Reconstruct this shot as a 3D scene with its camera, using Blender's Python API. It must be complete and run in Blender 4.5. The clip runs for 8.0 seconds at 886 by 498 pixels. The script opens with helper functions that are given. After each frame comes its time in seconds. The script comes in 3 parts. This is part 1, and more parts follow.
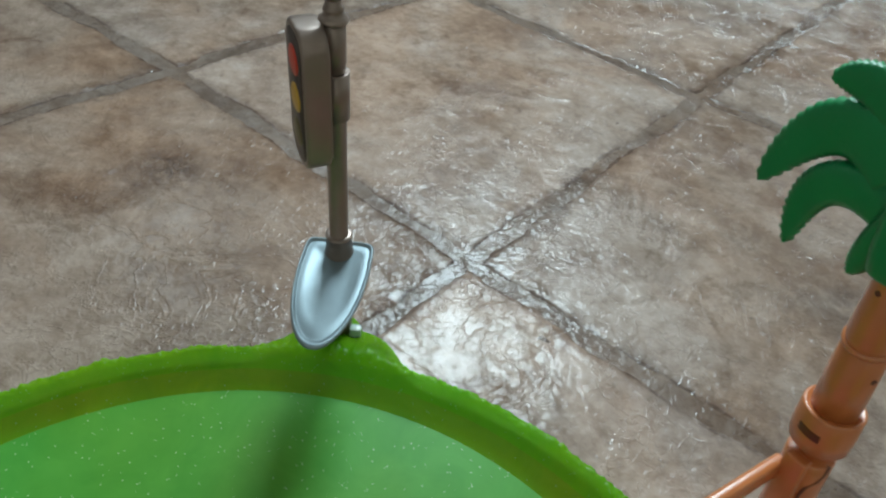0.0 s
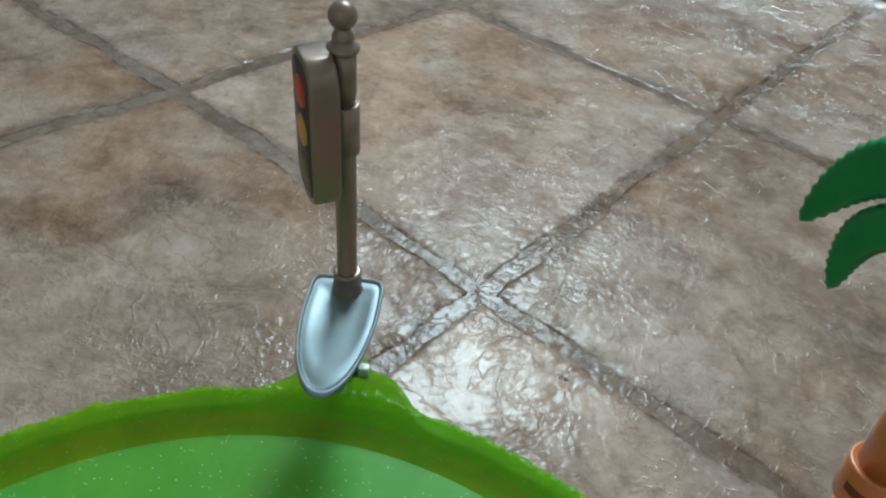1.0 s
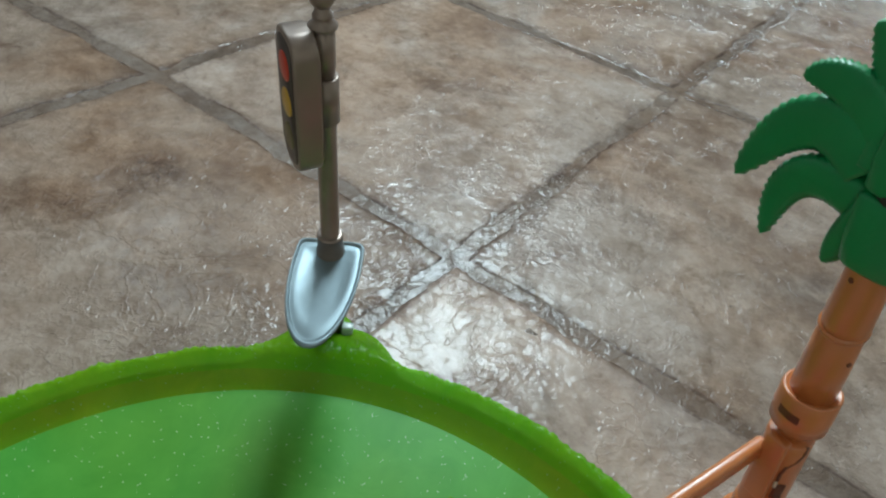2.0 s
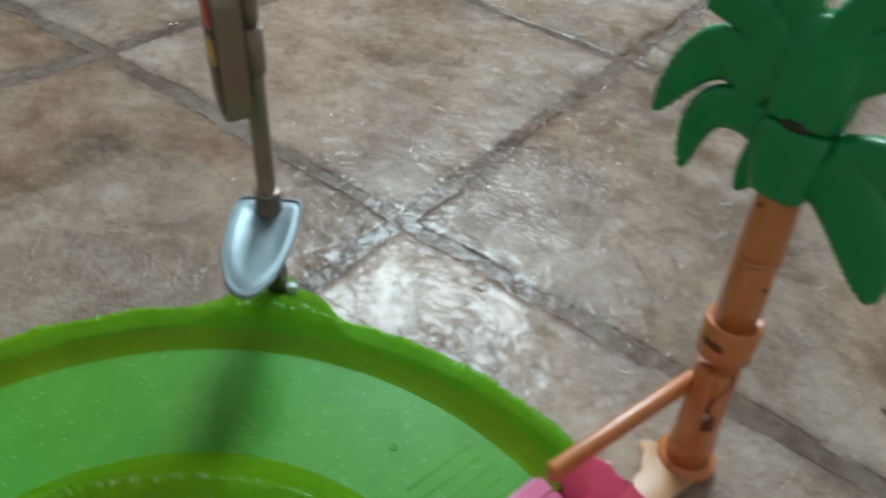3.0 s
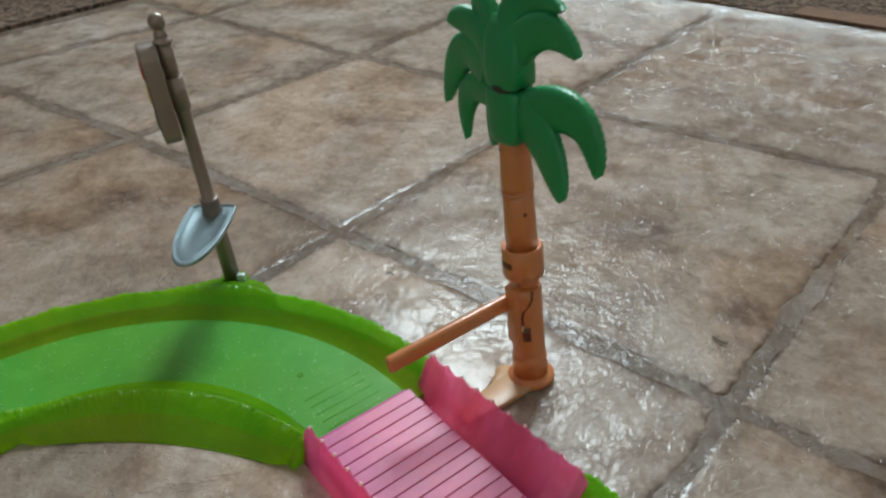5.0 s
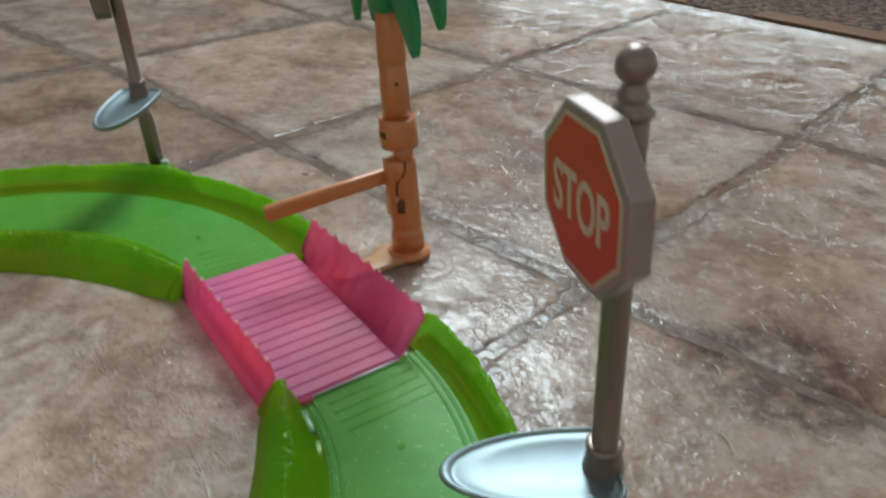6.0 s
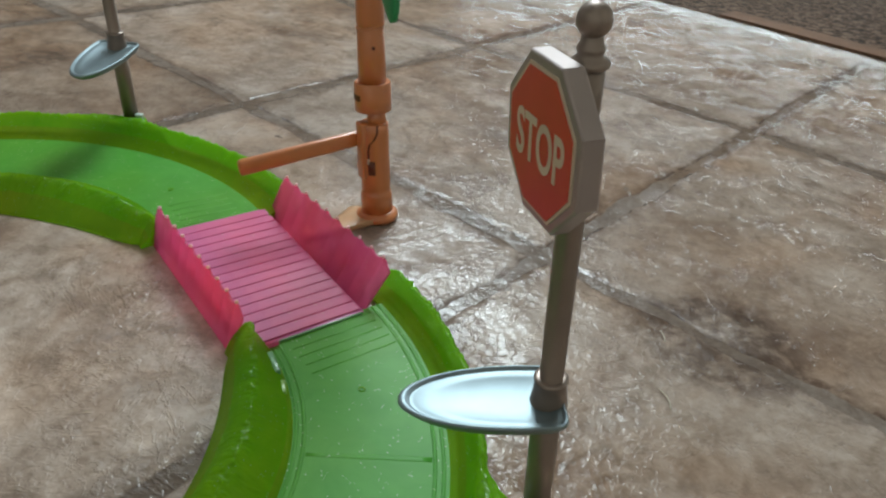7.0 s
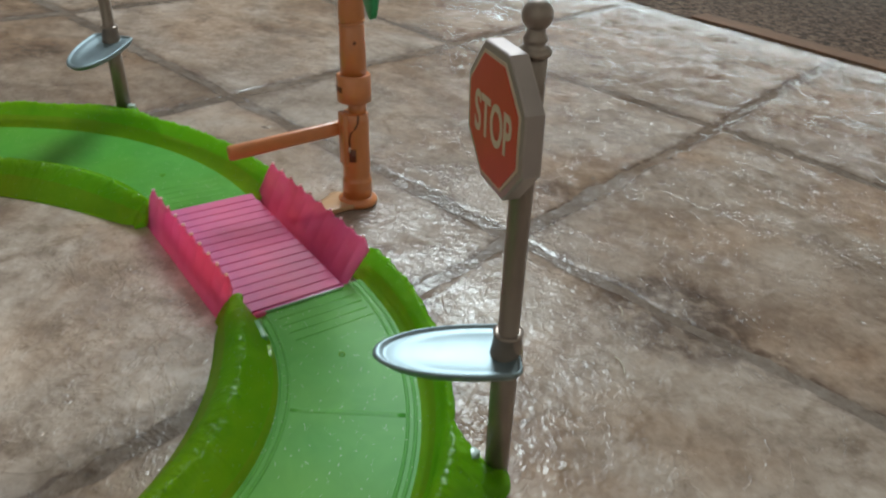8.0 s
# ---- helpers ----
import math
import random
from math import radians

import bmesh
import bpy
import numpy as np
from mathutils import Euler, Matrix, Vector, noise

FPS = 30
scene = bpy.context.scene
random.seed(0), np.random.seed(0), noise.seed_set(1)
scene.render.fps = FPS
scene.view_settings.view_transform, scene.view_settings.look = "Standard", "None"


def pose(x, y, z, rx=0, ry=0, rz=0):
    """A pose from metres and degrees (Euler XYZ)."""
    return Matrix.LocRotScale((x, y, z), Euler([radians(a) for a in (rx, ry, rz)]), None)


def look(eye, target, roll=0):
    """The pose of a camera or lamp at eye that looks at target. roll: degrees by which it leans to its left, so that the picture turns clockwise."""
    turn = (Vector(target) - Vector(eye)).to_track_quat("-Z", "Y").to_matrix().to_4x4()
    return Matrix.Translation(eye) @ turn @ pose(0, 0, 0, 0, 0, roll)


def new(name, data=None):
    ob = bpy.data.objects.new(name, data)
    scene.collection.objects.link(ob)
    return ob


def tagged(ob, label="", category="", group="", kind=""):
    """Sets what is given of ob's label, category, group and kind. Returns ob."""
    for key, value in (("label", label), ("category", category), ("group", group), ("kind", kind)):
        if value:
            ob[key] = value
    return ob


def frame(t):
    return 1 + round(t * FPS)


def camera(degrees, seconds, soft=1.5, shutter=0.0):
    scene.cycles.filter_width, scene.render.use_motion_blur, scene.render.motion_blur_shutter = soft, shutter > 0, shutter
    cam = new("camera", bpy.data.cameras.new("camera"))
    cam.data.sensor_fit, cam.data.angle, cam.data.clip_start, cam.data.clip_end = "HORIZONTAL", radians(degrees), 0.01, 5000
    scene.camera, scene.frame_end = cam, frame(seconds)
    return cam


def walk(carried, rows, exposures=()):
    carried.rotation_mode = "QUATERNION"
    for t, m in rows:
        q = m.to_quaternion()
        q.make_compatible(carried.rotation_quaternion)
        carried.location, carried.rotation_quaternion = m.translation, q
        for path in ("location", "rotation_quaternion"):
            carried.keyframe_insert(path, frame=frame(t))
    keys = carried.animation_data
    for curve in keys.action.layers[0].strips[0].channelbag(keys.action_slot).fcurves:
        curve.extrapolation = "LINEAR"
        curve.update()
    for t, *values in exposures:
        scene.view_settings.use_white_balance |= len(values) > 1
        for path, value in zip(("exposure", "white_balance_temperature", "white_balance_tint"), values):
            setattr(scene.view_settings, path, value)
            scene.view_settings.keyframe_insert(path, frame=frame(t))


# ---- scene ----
# A toy road with a traffic light, a palm barrier and a stop sign on a stone-look floor.
SOFT = 2.3
EXPOSURES = [(0.0, -0.04, 6150, 8), (1.5, -0.04, 6150, 8), (4.0, -0.02, 6250, 8.5), (6.0, 0.0, 6550, 12), (8.0, 0.0, 6550, 12)]
cam = camera(61.60, 8.0, soft=SOFT, shutter=0.5)
PATH = [
    (0.0, -0.0095, -0.0157, 0.2973, 6.26, -41.86, 9.67),
    (0.5, -0.0078, -0.0002, 0.2909, 8.46, -42.31, 8.72),
    (1.0, -0.0177, 0.0054, 0.2927, 6.97, -41.19, 9.37),
    (1.5, -0.0149, -0.0122, 0.3032, 5.12, -41.57, 10.24),
    (2.8, -0.0052, -0.0293, 0.2983, 2.84, -42.11, 8.89),
    (3.0, 0.0112, -0.0360, 0.2932, 2.16, -41.91, 9.31),
    (3.5, 0.0692, -0.0530, 0.2963, 0.16, -40.61, 9.80),
    (3.8, 0.0826, -0.0707, 0.3266, -0.38, -37.85, 9.66),
    (4.0, 0.1032, -0.0850, 0.3058, 0.31, -36.73, 8.85),
    (4.2, 0.1245, -0.1130, 0.3000, 364.35, -36.87, 5.45),
    (5.3, 0.1720, -0.1611, 0.3179, 372.33, -32.83, -0.95),
    (5.5, 0.2078, -0.1794, 0.3044, 13.20, -31.88, -0.13),
    (6.0, 0.2437, -0.2130, 0.2571, 13.01, -31.92, 2.39),
    (6.2, 0.2504, -0.2175, 0.2514, 12.49, -32.39, 3.32),
    (6.5, 0.2466, -0.2321, 0.2522, 10.54, -32.43, 5.10),
    (7.0, 0.2490, -0.2360, 0.2539, 9.70, -32.64, 7.05),
    (7.5, 0.2557, -0.2367, 0.2536, 8.97, -32.51, 7.43),
    (8.0, 0.2619, -0.2683, 0.2622, 8.33, -32.45, 7.97),
]
walk(cam, [(t, pose(x, y, z, 90 + pitch, 0, yaw) @ pose(0, 0, 0, 0, 0, roll)) for t, x, y, z, yaw, pitch, roll in PATH], EXPOSURES)

# ---- world and light ----
world = bpy.data.worlds.new("world")
scene.world = world
world.use_nodes = True
wn, wl = world.node_tree.nodes, world.node_tree.links
sky = wn.new("ShaderNodeTexSky")
sky.sky_type = "NISHITA"
sky.sun_disc = False
sky.sun_elevation, sky.sun_rotation = radians(45), radians(20)
wn["Background"].inputs["Strength"].default_value = 0.10
wl.new(sky.outputs["Color"], wn["Background"].inputs["Color"])

WINDOW = (-0.40, 0.22, 1.08, 1.96)      # x0, x1, z0, z1 of the large window in the far wall
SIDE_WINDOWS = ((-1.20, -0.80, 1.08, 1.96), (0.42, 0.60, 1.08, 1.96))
WALL_Y = 1.6


ADDED_SLIT = (-0.10, 1.30, 0.012, 0.055)    # unseen floor-level slit, added to brighten the far tile edge


def light_opening(x0, x1, z0, z1, energy):
    """Daylight in a far-wall window, or the glow of the added slit."""
    data = bpy.data.lights.new("opening_light", "AREA")
    data.shape, data.size, data.size_y = "RECTANGLE", x1 - x0 - 0.02, z1 - z0 - 0.02
    data.energy, data.color = energy, (0.79, 0.955, 1.0)
    ob = new("opening_light", data)
    ob.matrix_world = look(((x0 + x1) / 2, WALL_Y + 0.02, (z0 + z1) / 2), ((x0 + x1) / 2, 0.2, 0.2 if z0 > 0.5 else 0.1))


light_opening(*WINDOW, 49.5)
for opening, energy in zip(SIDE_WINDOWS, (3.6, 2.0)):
    light_opening(*opening, energy)
# added glow at floor level, for the bright band along the tiles' edge
light_opening(*ADDED_SLIT, 1.4)


# ---- materials ----
def material(name):
    m = bpy.data.materials.new(name)
    m.use_nodes = True
    n, l = m.node_tree.nodes, m.node_tree.links
    return m, n, l, n["Principled BSDF"]


def noise_node(n, l, vec, scale, detail=4.0, rough=0.55, dist=0.0):
    t = n.new("ShaderNodeTexNoise")
    t.inputs["Scale"].default_value, t.inputs["Detail"].default_value = scale, detail
    t.inputs["Roughness"].default_value, t.inputs["Distortion"].default_value = rough, dist
    if vec:
        l.new(vec, t.inputs["Vector"])
    return t


def ramp(n, l, src, stops):
    r = n.new("ShaderNodeValToRGB")
    while len(r.color_ramp.elements) < len(stops):
        r.color_ramp.elements.new(0.5)
    for e, (p, c) in zip(r.color_ramp.elements, stops):
        e.position, e.color = p, (*c, 1) if len(c) == 3 else c
    l.new(src, r.inputs["Fac"])
    return r


def maths(n, l, op, a, b=None, clamp=False):
    m = n.new("ShaderNodeMath")
    m.operation, m.use_clamp = op, clamp
    for k, v in enumerate((a, b)):
        if v is None:
            continue
        if isinstance(v, (int, float)):
            m.inputs[k].default_value = v
        else:
            l.new(v, m.inputs[k])
    return m.outputs[0]


def mix(n, l, fac, a, b, mode="MIX"):
    m = n.new("ShaderNodeMix")
    m.data_type, m.blend_type = "RGBA", mode
    for sock, v in ((m.inputs["Factor"], fac), (m.inputs["A"], a), (m.inputs["B"], b)):
        if isinstance(v, (int, float)):
            sock.default_value = v
        elif isinstance(v, tuple):
            sock.default_value = (*v, 1)
        else:
            l.new(v, sock)
    return m.outputs["Result"]


def bump(n, l, height, strength, distance, normal=None):
    b = n.new("ShaderNodeBump")
    b.inputs["Strength"].default_value, b.inputs["Distance"].default_value = strength, distance
    l.new(height, b.inputs["Height"])
    if normal:
        l.new(normal, b.inputs["Normal"])
    return b.outputs["Normal"]


def shifted_position(n, l):
    """World position, moved by a random amount for each object."""
    g, o = n.new("ShaderNodeNewGeometry"), n.new("ShaderNodeObjectInfo")
    s = n.new("ShaderNodeVectorMath")
    s.operation = "MULTIPLY_ADD"
    c = n.new("ShaderNodeCombineXYZ")
    l.new(o.outputs["Random"], c.inputs["Z"])
    l.new(c.outputs[0], s.inputs[0])
    s.inputs[1].default_value = (3, 3, 3)
    l.new(g.outputs["Position"], s.inputs[2])
    return s.outputs[0], o.outputs["Random"]


def stone_material(name, tint):
    m, n, l, p = material(name)
    pos, rnd = shifted_position(n, l)
    big = noise_node(n, l, pos, 10, 9, 0.66, 0.25)
    mid = noise_node(n, l, pos, 42, 6, 0.68, 0.3)
    fine = noise_node(n, l, pos, 260, 5, 0.65)
    grit = noise_node(n, l, pos, 120, 4, 0.7, 0.4)
    tone = maths(n, l, "ADD", maths(n, l, "MULTIPLY", big.outputs["Fac"], 0.50), maths(n, l, "MULTIPLY", mid.outputs["Fac"], 0.32))
    tone = maths(n, l, "ADD", tone, maths(n, l, "MULTIPLY", grit.outputs["Fac"], 0.18))
    base = ramp(n, l, tone, [(0.38, (0.185, 0.146, 0.114)), (0.455, (0.240, 0.198, 0.156)), (0.49, (0.285, 0.242, 0.194)), (0.53, (0.325, 0.282, 0.231)), (0.57, (0.380, 0.338, 0.282)), (0.66, (0.45, 0.405, 0.345))])
    warm = ramp(n, l, noise_node(n, l, pos, 6, 4, 0.6, 0.5).outputs["Fac"], [(0.46, (0.0, 0.0, 0.0)), (0.64, (1, 1, 1))])
    col = mix(n, l, maths(n, l, "MULTIPLY", warm.outputs["Color"], 0.6), base.outputs["Color"], mix(n, l, 1.0, base.outputs["Color"], (0.92, 0.72, 0.55), "MULTIPLY"))
    pits = ramp(n, l, noise_node(n, l, pos, 85, 5, 0.7, 0.6).outputs["Fac"], [(0.32, (1, 1, 1)), (0.43, (0, 0, 0))])
    col = mix(n, l, maths(n, l, "MULTIPLY", pits.outputs["Color"], 0.5), col, mix(n, l, 1.0, col, (0.50, 0.46, 0.42), "MULTIPLY"))
    col = mix(n, l, maths(n, l, "MULTIPLY", fine.outputs["Fac"], 0.4), col, mix(n, l, 1.0, col, (0.62, 0.6, 0.58), "MULTIPLY"))
    vein = maths(n, l, "ABSOLUTE", maths(n, l, "SUBTRACT", noise_node(n, l, pos, 8, 7, 0.6, 0.5).outputs["Fac"], 0.5))
    vein = ramp(n, l, vein, [(0.0, (1, 1, 1)), (0.035, (0, 0, 0))]).outputs["Color"]
    some = ramp(n, l, noise_node(n, l, pos, 14, 3, 0.5).outputs["Fac"], [(0.48, (0, 0, 0)), (0.60, (1, 1, 1))]).outputs["Color"]
    col = mix(n, l, maths(n, l, "MULTIPLY", maths(n, l, "MULTIPLY", vein, some), 0.7), col, mix(n, l, 1.0, col, (0.60, 0.55, 0.50), "MULTIPLY"))
    att = n.new("ShaderNodeAttribute")
    att.attribute_name = "dirt_and_light"
    uneven = ramp(n, l, noise_node(n, l, pos, 75, 5, 0.65, 0.4).outputs["Fac"], [(0.38, (0.20, 0.20, 0.20)), (0.54, (1, 1, 1))]).outputs["Color"]
    dirt = maths(n, l, "MULTIPLY", maths(n, l, "MINIMUM", att.outputs["Fac"], 1.0, True), uneven)
    col = mix(n, l, dirt, col, mix(n, l, 1.0, col, (0.45, 0.42, 0.42), "MULTIPLY"))
    # light on the near floor, painted in as a paler print
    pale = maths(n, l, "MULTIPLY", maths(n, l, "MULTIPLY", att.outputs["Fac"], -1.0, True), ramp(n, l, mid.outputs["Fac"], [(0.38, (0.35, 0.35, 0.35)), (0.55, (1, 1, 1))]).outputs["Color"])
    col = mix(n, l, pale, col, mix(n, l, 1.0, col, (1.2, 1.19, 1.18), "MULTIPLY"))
    # a dark line where the print meets the joint
    weak = ramp(n, l, noise_node(n, l, pos, 22, 4, 0.6).outputs["Fac"], [(0.46, (0.0, 0.0, 0.0)), (0.66, (0.9, 0.9, 0.9))]).outputs["Color"]
    line = maths(n, l, "MULTIPLY", maths(n, l, "SUBTRACT", att.outputs["Fac"], 1.0, True), weak)
    col = mix(n, l, line, col, mix(n, l, 1.0, col, (0.50, 0.46, 0.45), "MULTIPLY"))
    info = n.new("ShaderNodeObjectInfo")
    l.new(mix(n, l, 1.0, mix(n, l, 1.0, col, tint, "MULTIPLY"), info.outputs["Color"], "MULTIPLY"), p.inputs["Base Color"])
    p.inputs["Specular IOR Level"].default_value = 0.225
    rough = ramp(n, l, mid.outputs["Fac"], [(0.35, (0.10, 0.10, 0.10)), (0.65, (0.20, 0.20, 0.20))])
    l.new(rough.outputs["Color"], p.inputs["Roughness"])
    # crinkled relief, strong in patches and nearly flat between them
    patches = ramp(n, l, noise_node(n, l, pos, 26, 3, 0.6).outputs["Fac"], [(0.40, (0.22, 0.22, 0.22)), (0.60, (1, 1, 1))]).outputs["Color"]
    relief = noise_node(n, l, pos, 225, 2.4, 0.55, 0.7)
    wave = noise_node(n, l, pos, 75, 2.0, 0.5, 1.0)
    nrm = bump(n, l, maths(n, l, "MULTIPLY", relief.outputs["Fac"], patches), 1.0, 0.00095)
    nrm = bump(n, l, wave.outputs["Fac"], 1.0, 0.00032, nrm)
    for scale, depth in ((17, 0.00035), (36, 0.00022)):
        edge = noise_node(n, l, pos, scale, 5, 0.62, 0.6).outputs["Fac"]
        step = ramp(n, l, edge, [(0.455, (0, 0, 0)), (0.47, (1, 1, 1)), (0.485, (0.5, 0.5, 0.5))])
        nrm = bump(n, l, step.outputs["Color"], 0.8, depth, nrm)
    l.new(nrm, p.inputs["Normal"])
    return m


def glitter(n, l, scale, level):
    """A mask of small specks."""
    tc = n.new("ShaderNodeTexCoord")
    v = n.new("ShaderNodeTexVoronoi")
    v.inputs["Scale"].default_value = scale
    l.new(tc.outputs["Object"], v.inputs["Vector"])
    sep = n.new("ShaderNodeSeparateColor")
    l.new(v.outputs["Color"], sep.inputs[0])
    return maths(n, l, "MULTIPLY", maths(n, l, "GREATER_THAN", sep.outputs[0], level), maths(n, l, "LESS_THAN", v.outputs["Distance"], 0.32)), tc


def jelly_material(name, colour, deep, rough, seep, specks, relief, clear=0.0, gloss=0.5):
    """Translucent tinted plastic with fine glitter."""
    m, n, l, p = material(name)
    mask, tc = glitter(n, l, 1050, specks)
    a = ramp(n, l, noise_node(n, l, tc.outputs["Object"], 38, 5, 0.6, 0.6).outputs["Fac"], [(0.32, (0, 0, 0)), (0.68, (1, 1, 1))])
    col = mix(n, l, a.outputs["Color"], deep, colour)
    wide = ramp(n, l, noise_node(n, l, tc.outputs["Object"], 10, 3, 0.5, 0.3).outputs["Fac"], [(0.42, (0, 0, 0)), (0.62, (1, 1, 1))])
    col = mix(n, l, maths(n, l, "MULTIPLY", wide.outputs["Color"], 0.8), col, mix(n, l, 1.0, col, (1.25, 0.95, 0.70), "MULTIPLY"))
    l.new(mix(n, l, mask, col, (0.75, 0.85, 0.55)), p.inputs["Base Color"])
    l.new(maths(n, l, "MULTIPLY_ADD", mask, -0.12).node.outputs[0], p.inputs["Roughness"])
    p.inputs["Roughness"].links[0].from_node.inputs[2].default_value = rough
    p.inputs["IOR"].default_value = 1.49
    p.inputs["Specular IOR Level"].default_value = gloss
    nrm = bump(n, l, noise_node(n, l, tc.outputs["Object"], 330, 3, 0.6).outputs["Fac"], relief, 0.0009)
    l.new(nrm, p.inputs["Normal"])
    t = n.new("ShaderNodeBsdfTranslucent")
    l.new(col, t.inputs["Color"])
    s = n.new("ShaderNodeMixShader")
    s.inputs[0].default_value = seep
    out = n["Material Output"]
    l.new(p.outputs[0], s.inputs[1]), l.new(t.outputs[0], s.inputs[2]), l.new(s.outputs[0], out.inputs["Surface"])
    if clear:
        c, f = n.new("ShaderNodeBsdfTransparent"), n.new("ShaderNodeMixShader")
        l.new(mix(n, l, 0.35, col, (1, 1, 1)), c.inputs["Color"])
        f.inputs[0].default_value = clear
        l.new(s.outputs[0], f.inputs[1]), l.new(c.outputs[0], f.inputs[2]), l.new(f.outputs[0], out.inputs["Surface"])
    return m


def plastic_material(name, colour, rough=0.35, relief=0.15, scale=300, metallic=0.0, vary=0.12, gloss=0.5):
    m, n, l, p = material(name)
    tc = n.new("ShaderNodeTexCoord")
    a = noise_node(n, l, tc.outputs["Object"], 60, 4)
    dark = tuple(c * (1 - 2 * vary) for c in colour)
    l.new(mix(n, l, a.outputs["Fac"], dark, tuple(min(1, c * (1 + vary)) for c in colour)), p.inputs["Base Color"])
    p.inputs["Roughness"].default_value, p.inputs["Metallic"].default_value = rough, metallic
    p.inputs["Specular IOR Level"].default_value = gloss
    l.new(bump(n, l, noise_node(n, l, tc.outputs["Object"], scale, 3).outputs["Fac"], relief, 0.0004), p.inputs["Normal"])
    return m


def carpet_material():
    m, n, l, p = material("brown_carpet")
    g = n.new("ShaderNodeNewGeometry")
    a = noise_node(n, l, g.outputs["Position"], 95, 5, 0.65, 0.8)
    r = ramp(n, l, a.outputs["Fac"], [(0.40, (0.020, 0.010, 0.007)), (0.49, (0.12, 0.070, 0.045)), (0.60, (0.20, 0.125, 0.085)), (0.72, (0.28, 0.19, 0.135))])
    l.new(r.outputs["Color"], p.inputs["Base Color"])
    p.inputs["Roughness"].default_value = 0.95
    l.new(bump(n, l, a.outputs["Fac"], 1.0, 0.008), p.inputs["Normal"])
    return m


STONE, GROUT, CARPET = stone_material("stone_look_vinyl", (1.13, 1.03, 1.05)), stone_material("stone_look_joint", (0.62, 0.55, 0.55)), carpet_material()
GREEN_ROAD = jelly_material("green_road_plastic", (0.120, 0.44, 0.062), (0.088, 0.37, 0.046), 0.38, 0.3, 0.965, 0.05, 0.0, 0.16)
GREEN_WALL = jelly_material("green_wall_plastic", (0.31, 0.68, 0.018), (0.21, 0.58, 0.010), 0.18, 0.62, 0.95, 0.6, 0.32)
GREEN_THIN = jelly_material("green_thin_plastic", (0.42, 0.64, 0.03), (0.30, 0.56, 0.02), 0.24, 0.55, 0.97, 0.3, 0.40)
PINK = jelly_material("pink_plastic", (0.93, 0.27, 0.53), (0.88, 0.21, 0.46), 0.24, 0.6, 0.985, 0.1, 0.48)
# near-white pink for the studs, with their glint painted into the colour
PINK_GLINT = jelly_material("pink_glint_plastic", (0.97, 0.72, 0.79), (0.95, 0.66, 0.74), 0.10, 0.2, 0.985, 0.0, 0.0, 1.0)
PINK_DECK = jelly_material("pink_deck_plastic", (0.72, 0.17, 0.43), (0.63, 0.12, 0.35), 0.36, 0.3, 0.985, 0.1)
ORANGE = plastic_material("orange_brown_plastic", (0.60, 0.19, 0.055), 0.30, 0.12, 300, 0.0, 0.12, 0.8)
LEAF = plastic_material("green_leaf_plastic", (0.010, 0.25, 0.072), 0.36, 0.5, 500)
SILVER = plastic_material("silver_paint", (0.275, 0.212, 0.178), 0.33, 0.1, 300, 0.5, 0.12, 0.4)
TRAY = plastic_material("pale_silver_paint", (0.225, 0.28, 0.30), 0.46, 0.03, 200, 0.7)
SIGN = plastic_material("dull_silver_paint", (0.37, 0.30, 0.28), 0.36, 0.08, 300, 0.45, 0.1, 0.4)
RED = plastic_material("red_print", (0.62, 0.052, 0.024), 0.4, 0.02)
CREAM = plastic_material("cream_print", (0.66, 0.53, 0.40), 0.45, 0.02)
BLACK = plastic_material("dark_print", (0.05, 0.035, 0.03), 0.4, 0.02)
YELLOW = plastic_material("yellow_print", (0.64, 0.37, 0.05), 0.4, 0.02)
OLIVE = plastic_material("dull_green_print", (0.16, 0.13, 0.06), 0.4, 0.02)
YELLOW_GREEN = plastic_material("yellow_green_plastic", (0.20, 0.37, 0.04), 0.3, 0.05)
CLEAR = plastic_material("pale_clip_plastic", (0.46, 0.56, 0.50), 0.25, 0.05)
MILKY = plastic_material("milky_green_plastic", (0.15, 0.32, 0.14), 0.25, 0.05)
PEACH = plastic_material("peach_plastic", (0.56, 0.31, 0.16), 0.38, 0.1, 300, 0.0, 0.1, 0.45)
WALLPAINT = plastic_material("cream_wall_paint", (0.84, 0.78, 0.68), 0.8, 0.1, 120)
CEILPAINT = plastic_material("white_ceiling_paint", (0.86, 0.84, 0.80), 0.85, 0.1, 120)
DARKWALL = plastic_material("taupe_wall_paint", (0.40, 0.37, 0.34), 0.7, 0.1, 120)
WOOD = plastic_material("worn_wood", (0.20, 0.10, 0.055), 0.65, 0.3, 90, 0.0, 0.25)
GLINT = plastic_material("pale_glint", (0.6, 0.52, 0.4), 0.5)
RECESS = plastic_material("recess_shade_brown", (0.14, 0.035, 0.012), 0.5)
DARK = plastic_material("dark_fibre_and_shade", (0.03, 0.025, 0.02), 0.6)


# ---- mesh helpers ----
def mesh_of(name, bm, mat, smooth=True):
    me = bpy.data.meshes.new(name)
    bmesh.ops.recalc_face_normals(bm, faces=bm.faces)
    bm.to_mesh(me)
    bm.free()
    for poly in me.polygons:
        poly.use_smooth = smooth
    me.materials.append(mat)
    return me


def part(name, bm, mat, parent, label="", smooth=True):
    ob = new(name, mesh_of(name, bm, mat, smooth))
    ob.parent = parent
    if label:
        tagged(ob, label)
    return ob


def banded(ob, count, rows, mat):
    """Gives some strips of a lofted skin a second material."""
    ob.data.materials.append(mat)
    for k, poly in enumerate(ob.data.polygons):
        if k % count in rows and len(poly.vertices) == 4:
            poly.material_index = 1


